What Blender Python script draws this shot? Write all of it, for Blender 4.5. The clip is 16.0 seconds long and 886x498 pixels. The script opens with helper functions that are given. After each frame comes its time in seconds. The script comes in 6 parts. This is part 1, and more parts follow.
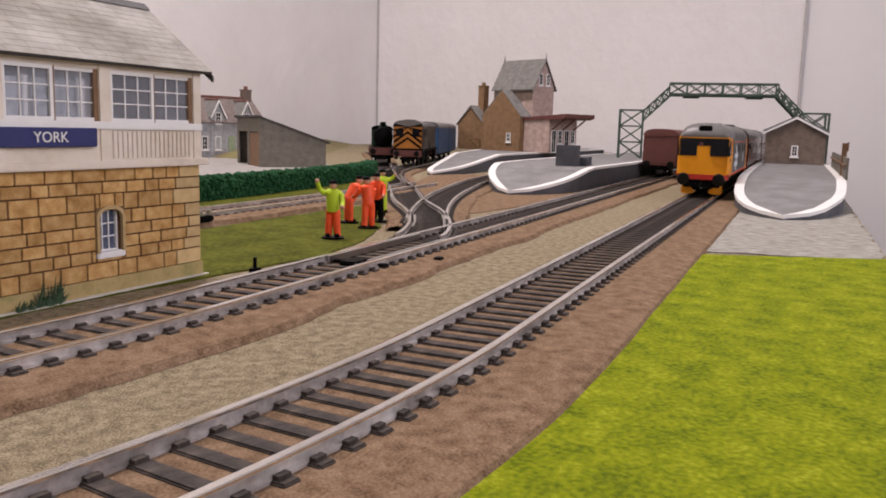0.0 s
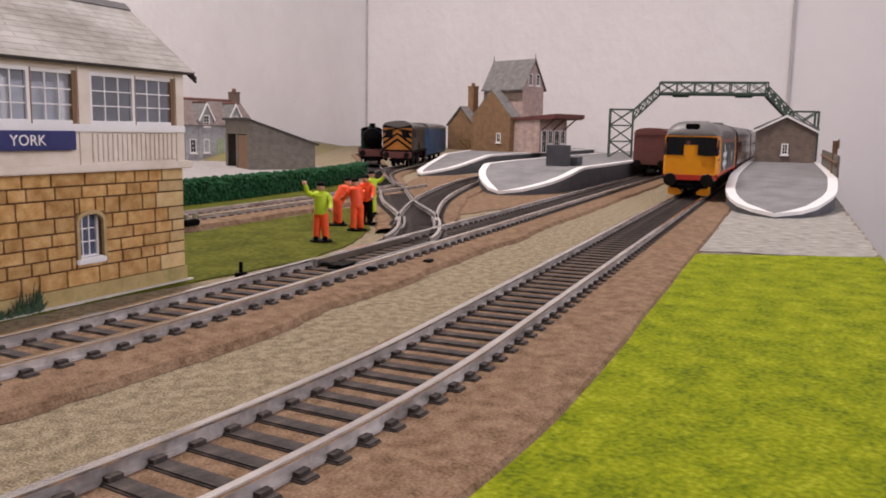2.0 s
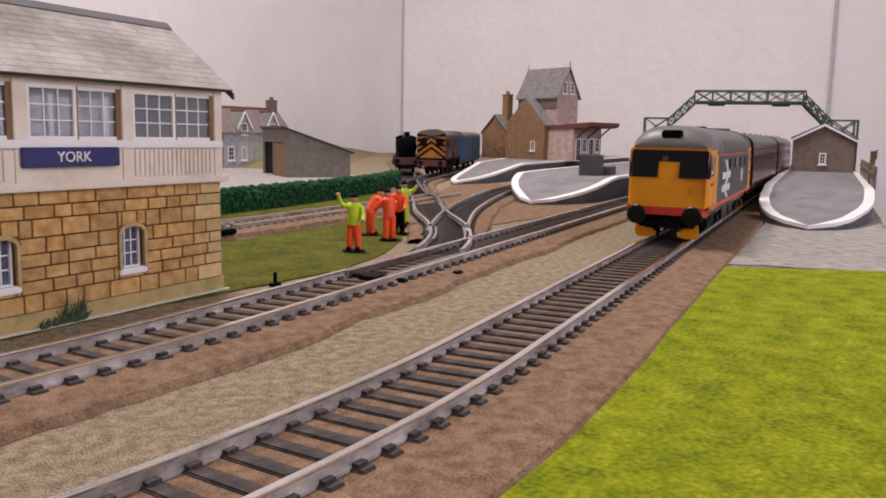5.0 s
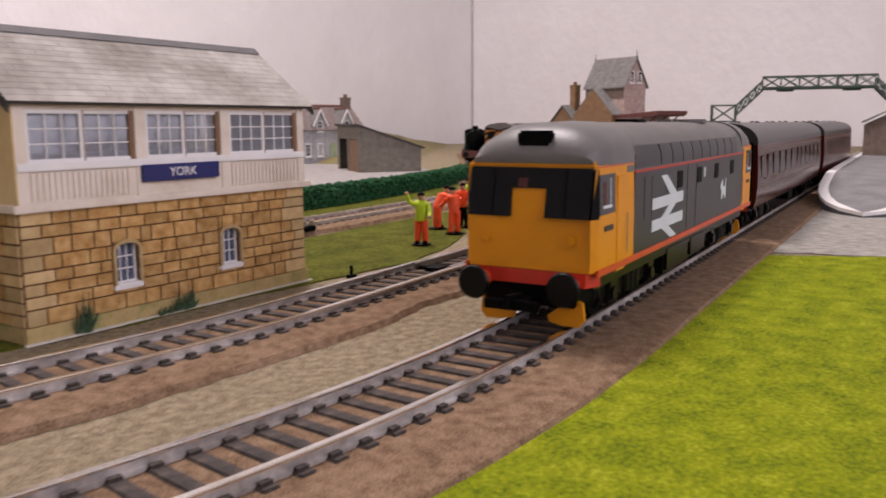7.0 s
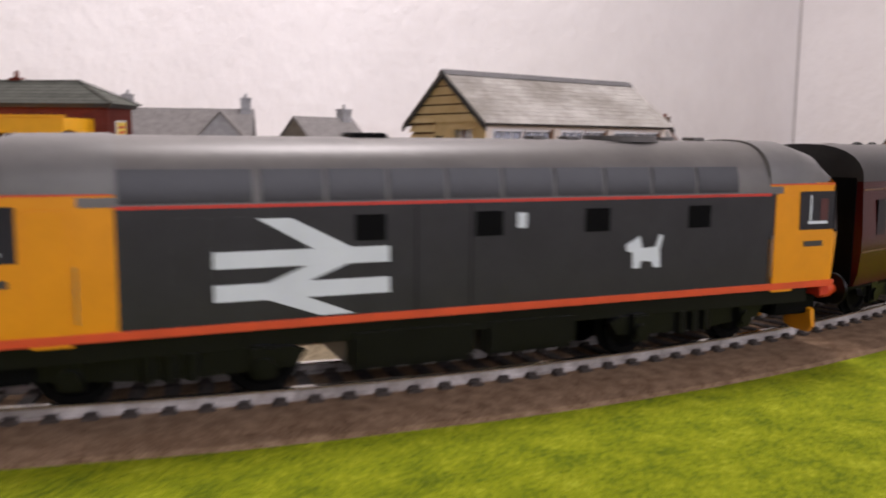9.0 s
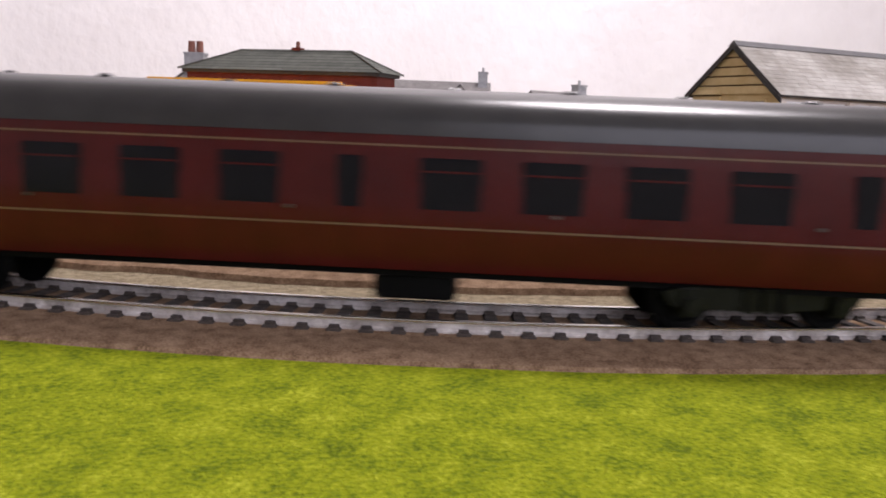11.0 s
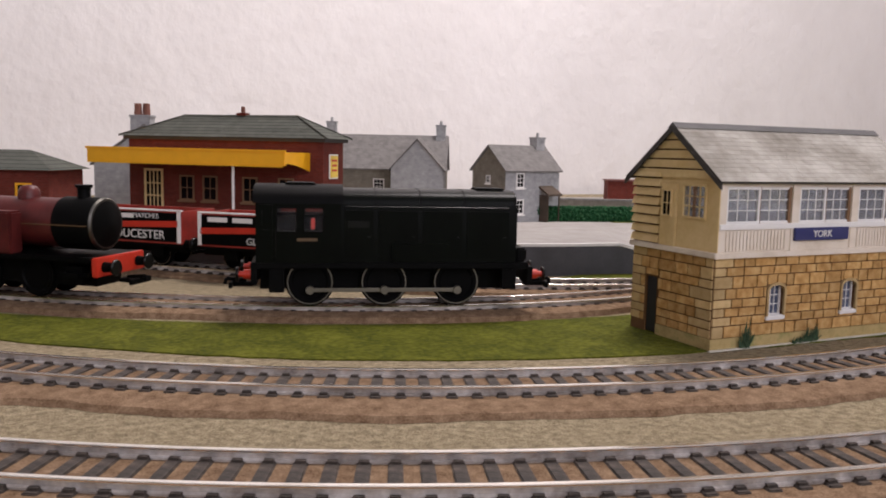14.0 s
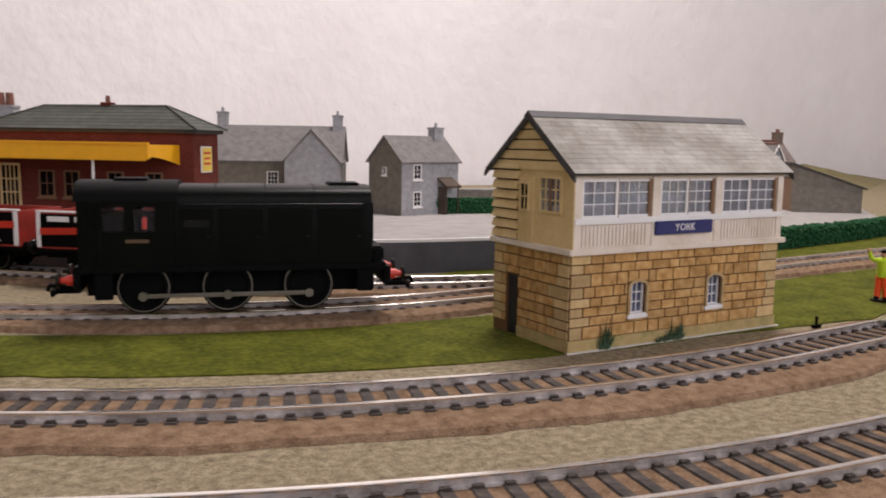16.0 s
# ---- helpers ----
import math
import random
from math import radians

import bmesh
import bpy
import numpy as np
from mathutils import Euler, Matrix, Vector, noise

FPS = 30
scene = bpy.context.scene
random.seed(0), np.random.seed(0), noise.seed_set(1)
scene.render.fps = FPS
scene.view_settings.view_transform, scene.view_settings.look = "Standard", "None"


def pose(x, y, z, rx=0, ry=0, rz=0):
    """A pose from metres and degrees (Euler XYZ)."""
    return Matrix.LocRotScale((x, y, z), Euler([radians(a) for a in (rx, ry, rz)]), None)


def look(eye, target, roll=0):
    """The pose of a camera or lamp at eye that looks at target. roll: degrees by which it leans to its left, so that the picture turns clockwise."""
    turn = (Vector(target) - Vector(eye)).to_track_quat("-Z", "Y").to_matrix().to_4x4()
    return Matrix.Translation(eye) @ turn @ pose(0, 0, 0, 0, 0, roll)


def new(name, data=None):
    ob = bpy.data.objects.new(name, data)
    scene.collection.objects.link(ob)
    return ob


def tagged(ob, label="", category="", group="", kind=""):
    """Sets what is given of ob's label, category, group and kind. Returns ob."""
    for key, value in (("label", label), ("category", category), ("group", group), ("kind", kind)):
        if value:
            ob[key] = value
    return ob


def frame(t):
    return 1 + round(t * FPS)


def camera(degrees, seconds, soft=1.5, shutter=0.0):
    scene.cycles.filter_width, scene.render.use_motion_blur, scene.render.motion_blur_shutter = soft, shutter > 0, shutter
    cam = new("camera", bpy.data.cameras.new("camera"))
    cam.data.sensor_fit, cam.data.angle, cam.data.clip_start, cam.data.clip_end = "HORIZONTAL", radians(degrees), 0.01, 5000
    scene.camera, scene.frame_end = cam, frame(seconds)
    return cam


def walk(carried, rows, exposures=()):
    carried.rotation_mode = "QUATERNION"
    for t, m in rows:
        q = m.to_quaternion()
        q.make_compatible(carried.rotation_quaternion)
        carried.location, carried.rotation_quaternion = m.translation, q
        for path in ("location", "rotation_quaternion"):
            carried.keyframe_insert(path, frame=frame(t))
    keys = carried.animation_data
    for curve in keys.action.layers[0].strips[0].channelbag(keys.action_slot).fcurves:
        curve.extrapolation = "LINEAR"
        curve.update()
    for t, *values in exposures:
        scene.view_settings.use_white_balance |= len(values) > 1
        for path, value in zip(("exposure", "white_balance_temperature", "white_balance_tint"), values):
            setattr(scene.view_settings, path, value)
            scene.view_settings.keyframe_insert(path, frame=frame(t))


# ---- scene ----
cam = camera(56.32, 16.0, soft=1.8, shutter=0.5)
# seconds, x, y, z, heading, pitch, roll
CAMERA_PATH = (
    (0.0, -0.0884, -0.1737, 0.0458, -64.01, -8.26, 1.51),
    (0.5, -0.0832, -0.1704, 0.0457, -64.18, -8.43, 1.51),
    (1.0, -0.0844, -0.1718, 0.0456, -64.39, -8.45, 1.44),
    (1.5, -0.0844, -0.1724, 0.0457, -64.55, -8.11, 1.13),
    (2.0, -0.0841, -0.1722, 0.0455, -64.61, -8.17, 1.05),
    (2.5, -0.0826, -0.1713, 0.0456, -64.20, -8.40, 1.15),
    (3.0, -0.0844, -0.1735, 0.0475, -63.77, -8.22, 0.90),
    (3.5, -0.0839, -0.1743, 0.0483, -63.33, -8.20, 0.90),
    (6.0, -0.0945, -0.1808, 0.0482, -60.78, -7.33, 0.27),
    (6.5, -0.1000, -0.1859, 0.0522, -59.30, -7.64, -0.68),
    (7.0, -0.1115, -0.1955, 0.0544, -57.01, -8.62, -0.38),
    (7.5, -0.1295, -0.2040, 0.0548, -52.07, -7.49, -0.92),
    (8.0, -0.1469, -0.2089, 0.0533, -47.60, -7.91, -0.91),
    (8.2, -0.1568, -0.2168, 0.0534, -45.54, -7.31, -0.90),
    (8.5, -0.1691, -0.2186, 0.0531, -42.13, -6.43, -0.23),
    (9.0, -0.1927, -0.2354, 0.0539, -36.57, -7.46, 0.52),
    (9.2, -0.2010, -0.2381, 0.0516, -34.32, -8.76, 1.62),
    (11.3, -0.2285, -0.2332, 0.0483, -22.13, -8.74, 1.63),
    (11.5, -0.2285, -0.2339, 0.0550, -21.72, -8.00, 1.22),
    (12.0, -0.2270, -0.2314, 0.0617, -21.61, -6.56, 1.53),
    (12.5, -0.2206, -0.2252, 0.0638, -22.69, -6.57, 1.33),
    (13.0, -0.2179, -0.2249, 0.0643, -23.14, -6.92, 0.97),
    (13.5, -0.2115, -0.2228, 0.0680, -23.95, -6.86, 0.97),
    (14.0, -0.2058, -0.2207, 0.0684, -24.68, -6.70, 1.23),
    (14.5, -0.1997, -0.2184, 0.0687, -25.60, -6.55, 1.23),
    (15.0, -0.1945, -0.2174, 0.0677, -26.52, -6.61, 1.28),
    (15.5, -0.1822, -0.2159, 0.0694, -28.12, -6.79, 0.88),
    (16.0, -0.1701, -0.2125, 0.0691, -29.81, -7.24, 0.91),
)


def camera_pose(x, y, z, heading, pitch, roll):
    return pose(x, y, z, 0, 0, heading) @ pose(0, 0, 0, 90 + pitch) @ pose(0, 0, 0, 0, 0, roll)


walk(cam, [(row[0], camera_pose(*row[1:])) for row in CAMERA_PATH], exposures=((0.0, 0.0, 6500, 13), (3.5, 0.0, 6450, 15), (6.5, 0.0, 6500, 17), (7.5, 0.08, 6500, 16), (9.2, 0.12, 6350, 12), (11.3, 0.42, 6150, 13), (11.9, 0.32, 6100, 13), (12.5, 0.08, 6100, 13), (13.2, 0.02, 6350, 10), (16.0, -0.02, 6480, 10)))

# ---- light ----
world = bpy.data.worlds.new("room_air")
world.use_nodes = True
world.node_tree.nodes["Background"].inputs[0].default_value = (0.9, 0.95, 1.0, 1)
world.node_tree.nodes["Background"].inputs[1].default_value = 0.3
scene.world = world


def area_lamp(name, where, target, wide, high, watts, colour):
    data = bpy.data.lights.new(name, "AREA")
    data.shape, data.size, data.size_y, data.energy, data.color = "RECTANGLE", wide, high, watts, colour
    ob = new(name, data)
    ob.matrix_world = look(where, target)
    return ob


# the room's ceiling light, and a fill lamp added behind the camera
area_lamp("ceiling_lamp_light", (0.38, 0.40, 1.37), (0.38, 0.401, 0), 0.42, 0.42, 21, (1.0, 0.905, 0.89))
area_lamp("window_daylight", (0.05, -1.53, 0.72), (0.0, 0.9, 0.3), 1.7, 1.05, 15.5, (0.98, 0.93, 1.05))



# ---- materials ----
def noise_mat(name, colours, scale=200, rough=0.7, metal=0.0, bump=0.0, bump_scale=None, detail=4.0, fine=0.25, stretch=(1, 1, 1), spread=(0.35, 0.65), coat=0.0, relief=0.0006, gloss=0.5):
    """A material whose colour wanders between the given ones, with fine grain on top and relief."""
    m = bpy.data.materials.new(name)
    m.use_nodes = True
    nt = m.node_tree
    n, l = nt.nodes, nt.links
    b = n["Principled BSDF"]
    b.inputs["Roughness"].default_value, b.inputs["Metallic"].default_value = rough, metal
    b.inputs["Coat Weight"].default_value, b.inputs["Specular IOR Level"].default_value = coat, gloss
    tc, mp = n.new("ShaderNodeTexCoord"), n.new("ShaderNodeMapping")
    mp.inputs["Scale"].default_value = stretch
    l.new(tc.outputs["Object"], mp.inputs["Vector"])
    t1, t2 = n.new("ShaderNodeTexNoise"), n.new("ShaderNodeTexNoise")
    t1.inputs["Scale"].default_value, t1.inputs["Detail"].default_value = scale, detail
    t2.inputs["Scale"].default_value, t2.inputs["Detail"].default_value = scale * 7, 2
    for t in (t1, t2):
        l.new(mp.outputs["Vector"], t.inputs["Vector"])
    mix = n.new("ShaderNodeMix")
    mix.data_type, mix.inputs["Factor"].default_value = "FLOAT", fine
    l.new(t1.outputs["Fac"], mix.inputs["A"])
    l.new(t2.outputs["Fac"], mix.inputs["B"])
    ramp = n.new("ShaderNodeValToRGB")
    els = ramp.color_ramp.elements
    while len(els) < len(colours):
        els.new(0.5)
    for k, c in enumerate(colours):
        els[k].position = spread[0] + (spread[1] - spread[0]) * k / max(1, len(colours) - 1)
        els[k].color = (*c, 1)
    l.new(mix.outputs["Result"], ramp.inputs["Fac"])
    l.new(ramp.outputs["Color"], b.inputs["Base Color"])
    if bump:
        t3, bp = n.new("ShaderNodeTexNoise"), n.new("ShaderNodeBump")
        t3.inputs["Scale"].default_value, t3.inputs["Detail"].default_value = bump_scale or scale * 4, 5
        l.new(mp.outputs["Vector"], t3.inputs["Vector"])
        bp.inputs["Strength"].default_value, bp.inputs["Distance"].default_value = bump, relief
        l.new(t3.outputs["Fac"], bp.inputs["Height"])
        l.new(bp.outputs["Normal"], b.inputs["Normal"])
    return m


def tone(c, k):
    return tuple(min(1.0, v * k) for v in c)


def paint(name, c, rough=0.5, metal=0.0, vary=0.12, bump=0.05, scale=120, coat=0.0, gloss=0.5):
    """Plain painted plastic or card with slight wear."""
    return noise_mat(name, [tone(c, 1 - vary), c, tone(c, 1 + vary)], scale, rough, metal, bump, 900, coat=coat, gloss=gloss)


def glass_mat(name, tint=(0.9, 0.95, 1.0), rough=0.02):
    m = bpy.data.materials.new(name)
    m.use_nodes = True
    b = m.node_tree.nodes["Principled BSDF"]
    b.inputs["Base Color"].default_value = (*tint, 1)
    b.inputs["Roughness"].default_value, b.inputs["Transmission Weight"].default_value, b.inputs["IOR"].default_value = rough, 1.0, 1.3
    return m


M = {}
M["sand"] = noise_mat("sandy_board", [(0.13, 0.102, 0.063), (0.28, 0.226, 0.142), (0.43, 0.36, 0.24)], 380, 0.95, bump=1.0, bump_scale=900, fine=0.6, spread=(0.38, 0.62), relief=0.0014, gloss=0.15)
M["ballast"] = noise_mat("brown_ballast", [(0.115, 0.068, 0.037), (0.215, 0.137, 0.082), (0.31, 0.212, 0.135)], 300, 0.95, bump=0.9, bump_scale=1800, fine=0.5, gloss=0.15)
M["grass_bright"] = noise_mat("bright_grass_mat", [(0.09, 0.128, 0.002), (0.178, 0.222, 0.003), (0.255, 0.296, 0.005), (0.36, 0.395, 0.022)], 130, 0.95, bump=1.0, bump_scale=1300, fine=0.5, spread=(0.34, 0.66), relief=0.0012, gloss=0.15)
M["grass_dark"] = noise_mat("olive_grass_mat", [(0.045, 0.052, 0.004), (0.085, 0.092, 0.007), (0.14, 0.142, 0.016)], 70, 0.95, bump=1.0, bump_scale=1800, fine=0.55, gloss=0.15)
M["rail"] = noise_mat("nickel_rail", [(0.74, 0.69, 0.63), (0.92, 0.88, 0.83)], 90, 0.22, 1.0)
# weathered rail side, with reflected room light mixed into its colour
M["rail_web"] = noise_mat("weathered_sheen_rail_side", [(0.28, 0.25, 0.225), (0.49, 0.45, 0.42), (0.72, 0.685, 0.655)], 120, 0.33, 0.4)
M["sleeper"] = noise_mat("dusty_brown_sleeper", [(0.018, 0.013, 0.010), (0.038, 0.028, 0.022), (0.085, 0.064, 0.050)], 400, 0.8, bump=0.3)
M["wall"] = noise_mat("textured_wallpaper", [(0.78, 0.75, 0.74), (0.84, 0.815, 0.805)], 5, 0.75, bump=1.0, bump_scale=40, stretch=(1, 1, 0.8), relief=0.0026)
M["wall_plain"] = noise_mat("plain_white_wall", [(0.79, 0.76, 0.75), (0.82, 0.795, 0.785)], 4, 0.9)
M["ceiling"] = noise_mat("white_ceiling", [(0.78, 0.78, 0.77), (0.82, 0.82, 0.81)], 5, 0.9)
# unseen floor, set dark to keep bounced light off the train sides
M["floor"] = noise_mat("dark_unseen_floor", [(0.022, 0.017, 0.014), (0.045, 0.036, 0.03)], 60, 0.95)
M["wood"] = noise_mat("pine_board", [(0.32, 0.2, 0.1), (0.42, 0.28, 0.15)], 30, 0.7, stretch=(1, 8, 8))


# ---- mesh building, in millimetres ----
MM = 0.001


def place(x, y, z=0.0, rx=0, ry=0, rz=0):
    """A pose from millimetres and degrees."""
    return pose(x * MM, y * MM, z * MM, rx, ry, rz)


def box(bm, x0, x1, y0, y1, z0, z1, bevel=0.0):
    r = bmesh.ops.create_cube(bm, size=1.0, matrix=Matrix.LocRotScale(((x0 + x1) / 2, (y0 + y1) / 2, (z0 + z1) / 2), None, (x1 - x0, y1 - y0, z1 - z0)))
    if bevel:
        edges = {e for v in r["verts"] for e in v.link_edges}
        bmesh.ops.bevel(bm, geom=list(edges), offset=bevel, segments=2, affect="EDGES")
    return bm


def cyl(bm, p, q, r, n=16, r2=None):
    """A round bar from p to q."""
    p, q = Vector(p), Vector(q)
    turn = (q - p).to_track_quat("Z", "Y").to_matrix().to_4x4()
    bmesh.ops.create_cone(bm, cap_ends=True, segments=n, radius1=r, radius2=r if r2 is None else r2, depth=(q - p).length, matrix=Matrix.Translation((p + q) / 2) @ turn)
    return bm


def bar(bm, p, q, w):
    """A square bar from p to q."""
    p, q = Vector(p), Vector(q)
    turn = (q - p).to_track_quat("Z", "Y").to_matrix().to_4x4()
    bmesh.ops.create_cube(bm, size=1.0, matrix=Matrix.Translation((p + q) / 2) @ turn @ Matrix.Diagonal((w, w, (q - p).length, 1)))
    return bm


def ball(bm, c, r, sx=1.0, sy=1.0, sz=1.0, n=12):
    bmesh.ops.create_uvsphere(bm, u_segments=n, v_segments=max(6, n * 2 // 3), radius=r, matrix=Matrix.Translation(c) @ Matrix.Diagonal((sx, sy, sz, 1)))
    return bm


def prism(bm, outline, a, b, axis="x"):
    """An outline of (u, v) pairs drawn out from a to b along an axis: x takes (y, z), y takes (x, z), z takes (x, y)."""
    def at(u, v, w):
        return {"x": (w, u, v), "y": (u, w, v), "z": (u, v, w)}[axis]
    lo = [bm.verts.new(at(u, v, a)) for u, v in outline]
    hi = [bm.verts.new(at(u, v, b)) for u, v in outline]
    n = len(outline)
    faces = [bm.faces.new(lo[::-1]), bm.faces.new(hi)]
    faces += [bm.faces.new((lo[k], lo[(k + 1) % n], hi[(k + 1) % n], hi[k])) for k in range(n)]
    bmesh.ops.recalc_face_normals(bm, faces=faces)
    return bm


def holed(bm, u0, u1, v0, v1, w0, w1, holes, axis="y"):
    """A slab with rectangular openings (ua, ub, va, vb), in one connected skin; axis is the way through it."""
    us = sorted({u0, u1, *(max(u0, min(u1, h[k])) for h in holes for k in (0, 1))})
    vs = sorted({v0, v1, *(max(v0, min(v1, h[k])) for h in holes for k in (2, 3))})
    verts = {}

    def at(i, j, w):
        if (i, j, w) not in verts:
            verts[i, j, w] = bm.verts.new((us[i], w, vs[j]) if axis == "y" else (w, us[i], vs[j]))
        return verts[i, j, w]

    def full(i, j):
        if not (0 <= i < len(us) - 1 and 0 <= j < len(vs) - 1):
            return False
        u, v = (us[i] + us[i + 1]) / 2, (vs[j] + vs[j + 1]) / 2
        return not any(a < u < b and c < v < d for a, b, c, d in holes)

    faces = []
    for i in range(len(us) - 1):
        for j in range(len(vs) - 1):
            if not full(i, j):
                continue
            for w in (w0, w1):
                faces.append(bm.faces.new((at(i, j, w), at(i + 1, j, w), at(i + 1, j + 1, w), at(i, j + 1, w))))
            for di, dj, p, q in ((-1, 0, (i, j), (i, j + 1)), (1, 0, (i + 1, j), (i + 1, j + 1)), (0, -1, (i, j), (i + 1, j)), (0, 1, (i, j + 1), (i + 1, j + 1))):
                if not full(i + di, j + dj):
                    faces.append(bm.faces.new((at(*p, w0), at(*q, w0), at(*q, w1), at(*p, w1))))
    bmesh.ops.recalc_face_normals(bm, faces=faces)
    return bm


def lathe(bm, profile, n=20, axis="x", centre=(0, 0, 0), hoop=False):
    """Turns a profile of (along, radius) pairs about an axis."""
    rings = []
    for a, r in profile:
        ring = []
        for k in range(n):
            u, v = r * math.cos(2 * math.pi * k / n), r * math.sin(2 * math.pi * k / n)
            p = {"x": (a, u, v), "y": (u, a, v), "z": (u, v, a)}[axis]
            ring.append(bm.verts.new(Vector(p) + Vector(centre)))
        rings.append(ring)
    faces = []
    if hoop:
        rings.append(rings[0])
    else:
        faces = [bm.faces.new(rings[0]), bm.faces.new(rings[-1])]
    for i in range(len(rings) - 1):
        faces += [bm.faces.new((rings[i][k], rings[i][(k + 1) % n], rings[i + 1][(k + 1) % n], rings[i + 1][k])) for k in range(n)]
    bmesh.ops.recalc_face_normals(bm, faces=faces)
    return bm


def mesh_of(name, bm, material, smooth=None):
    bmesh.ops.scale(bm, vec=(MM, MM, MM), verts=bm.verts)
    me = bpy.data.meshes.new(name)
    bm.to_mesh(me)
    bm.free()
    me.materials.append(material)
    if smooth:
        me.shade_smooth()
        me.set_sharp_from_angle(angle=radians(smooth))
    return me


def part(name, bm, material, parent, label="", smooth=None, at=None):
    ob = new(name, mesh_of(name, bm, material, smooth))
    ob.parent = parent
    if at is not None:
        ob.matrix_basis = at
    return tagged(ob, label)


def again(name, mesh, parent, at):
    """One more piece on a shared mesh."""
    ob = new(name, mesh)
    ob.parent = parent
    ob.matrix_basis = at
    return ob


def thing(name, m, label, category, group="", kind=""):
    ob = new(name)
    ob.empty_display_size = 0.01
    ob.matrix_basis = m
    return tagged(ob, label, category, group, kind)


def solid(name, bm, material, label, category, kind="", smooth=None, at=None, group=""):
    ob = new(name, mesh_of(name, bm, material, smooth))
    if at is not None:
        ob.matrix_basis = at
    return tagged(ob, label, category, group, kind)


def B():
    return bmesh.new()


# ---- lines of the plan, in millimetres ----
CENTRE = Vector((38.0, 399.0))
SLOPE = radians(3.0)


def arc_line(radius, start, straight, step=4.0):
    """Points along a concentric curve that runs on as a straight."""
    pts = []
    n = int(radius * (SLOPE - radians(start)) / step)
    for k in range(n + 1):
        a = radians(start) + (SLOPE - radians(start)) * k / n
        pts.append(CENTRE + radius * Vector((math.sin(a), -math.cos(a))))
    d = Vector((math.cos(SLOPE), math.sin(SLOPE)))
    pts += [pts[-1] + d * (step * (k + 1)) for k in range(int(straight / step))]
    return pts


def loop_line(radius, start, run_in, straight, step=4.0):
    """The curve with a straight that leads into it."""
    pts = arc_line(radius, start, straight, step)
    d = (pts[0] - pts[1]).normalized()
    return [pts[0] + d * (step * k) for k in range(int(run_in / step), 0, -1)] + pts


def spline(ctrl, step=4.0):
    """A smooth line through control points."""
    c = [Vector(p) for p in ctrl]
    c = [2 * c[0] - c[1]] + c + [2 * c[-1] - c[-2]]
    fine = []
    for k in range(1, len(c) - 2):
        a, b, d, e = c[k - 1 : k + 3]
        for j in range(40):
            t = j / 40
            fine.append(0.5 * ((2 * b) + (d - a) * t + (2 * a - 5 * b + 4 * d - e) * t * t + (3 * b - a - 3 * d + e) * t**3))
    fine.append(c[-2])
    return resample(fine, step)


def resample(fine, step):
    out, left = [fine[0]], step
    for p, q in zip(fine, fine[1:]):
        d, used = (q - p).length, 0.0
        while d - used >= left > 0:
            used += left
            out.append(p.lerp(q, used / d))
            left = step
        left -= d - used
    return out


class Line:
    """A way along the ground with its length."""

    def __init__(self, pts):
        self.pts = pts
        self.run = [0.0]
        for p, q in zip(pts, pts[1:]):
            self.run.append(self.run[-1] + (q - p).length)

    def at(self, s):
        s = min(max(s, 0.0), self.run[-1] - 1e-6)
        k = int(np.searchsorted(self.run, s, "right")) - 1
        k = min(k, len(self.pts) - 2)
        p, q = self.pts[k], self.pts[k + 1]
        return p.lerp(q, (s - self.run[k]) / (self.run[k + 1] - self.run[k]))

    def angle(self, s):
        d = self.at(s + 3) - self.at(s - 3)
        return math.degrees(math.atan2(d.y, d.x))


MAIN = Line(loop_line(505, -94, 700, 1320))
INNER = Line(arc_line(438, -95, 1320))
SIDING = Line(spline([(-345, 330), (-285, 235), (-232, 181), (-177, 143), (-92, 104), (-13, 89), (60, 91), (210, 99), (330, 106), (480, 118)]))
GOODS = Line(spline([(-300, 430), (-225, 318), (-150, 244), (-85, 188), (-20, 145), (54, 119), (130, 106), (200, 99)]))
YARD = Line(spline([(150, -33), (205, -22), (270, 10), (338, 57), (420, 107), (505, 162), (620, 228), (765, 279), (880, 318), (1000, 362), (1130, 408)]))
YARD_BACK = Line(spline([(420, 107), (505, 166), (640, 250), (783, 337), (960, 445), (1150, 570)]))
BAY = Line(spline([(205, -22), (262, 6), (330, 36), (395, 60), (480, 86), (570, 108), (700, 130), (1000, 162), (1400, 190)]))

BED_TOP, RAIL_TOP = 2.45, 5.0


def ribbon(bm, line, section, s0=None, s1=None, wobble=None):
    """Sweeps a section of (side, height) pairs along a line."""
    pts = line.pts
    rings = []
    for k, p in enumerate(pts):
        if s0 is not None and not s0 <= line.run[k] <= (s1 or 1e9):
            continue
        d = (pts[min(k + 1, len(pts) - 1)] - pts[max(k - 1, 0)]).normalized()
        side = Vector((-d.y, d.x))
        ring = []
        for j, (u, v) in enumerate(section):
            if wobble:
                u += wobble(j, p)
            q = p + side * u
            ring.append(bm.verts.new((q.x, q.y, v)))
        rings.append(ring)
    for a, b in zip(rings, rings[1:]):
        for j in range(len(section) - 1):
            bm.faces.new((a[j], a[j + 1], b[j + 1], b[j]))
    if section[0] == section[-1] or len(section) > 6:
        bm.faces.new(rings[0])
        bm.faces.new(rings[-1][::-1])
    bmesh.ops.recalc_face_normals(bm, faces=bm.faces)
    return bm


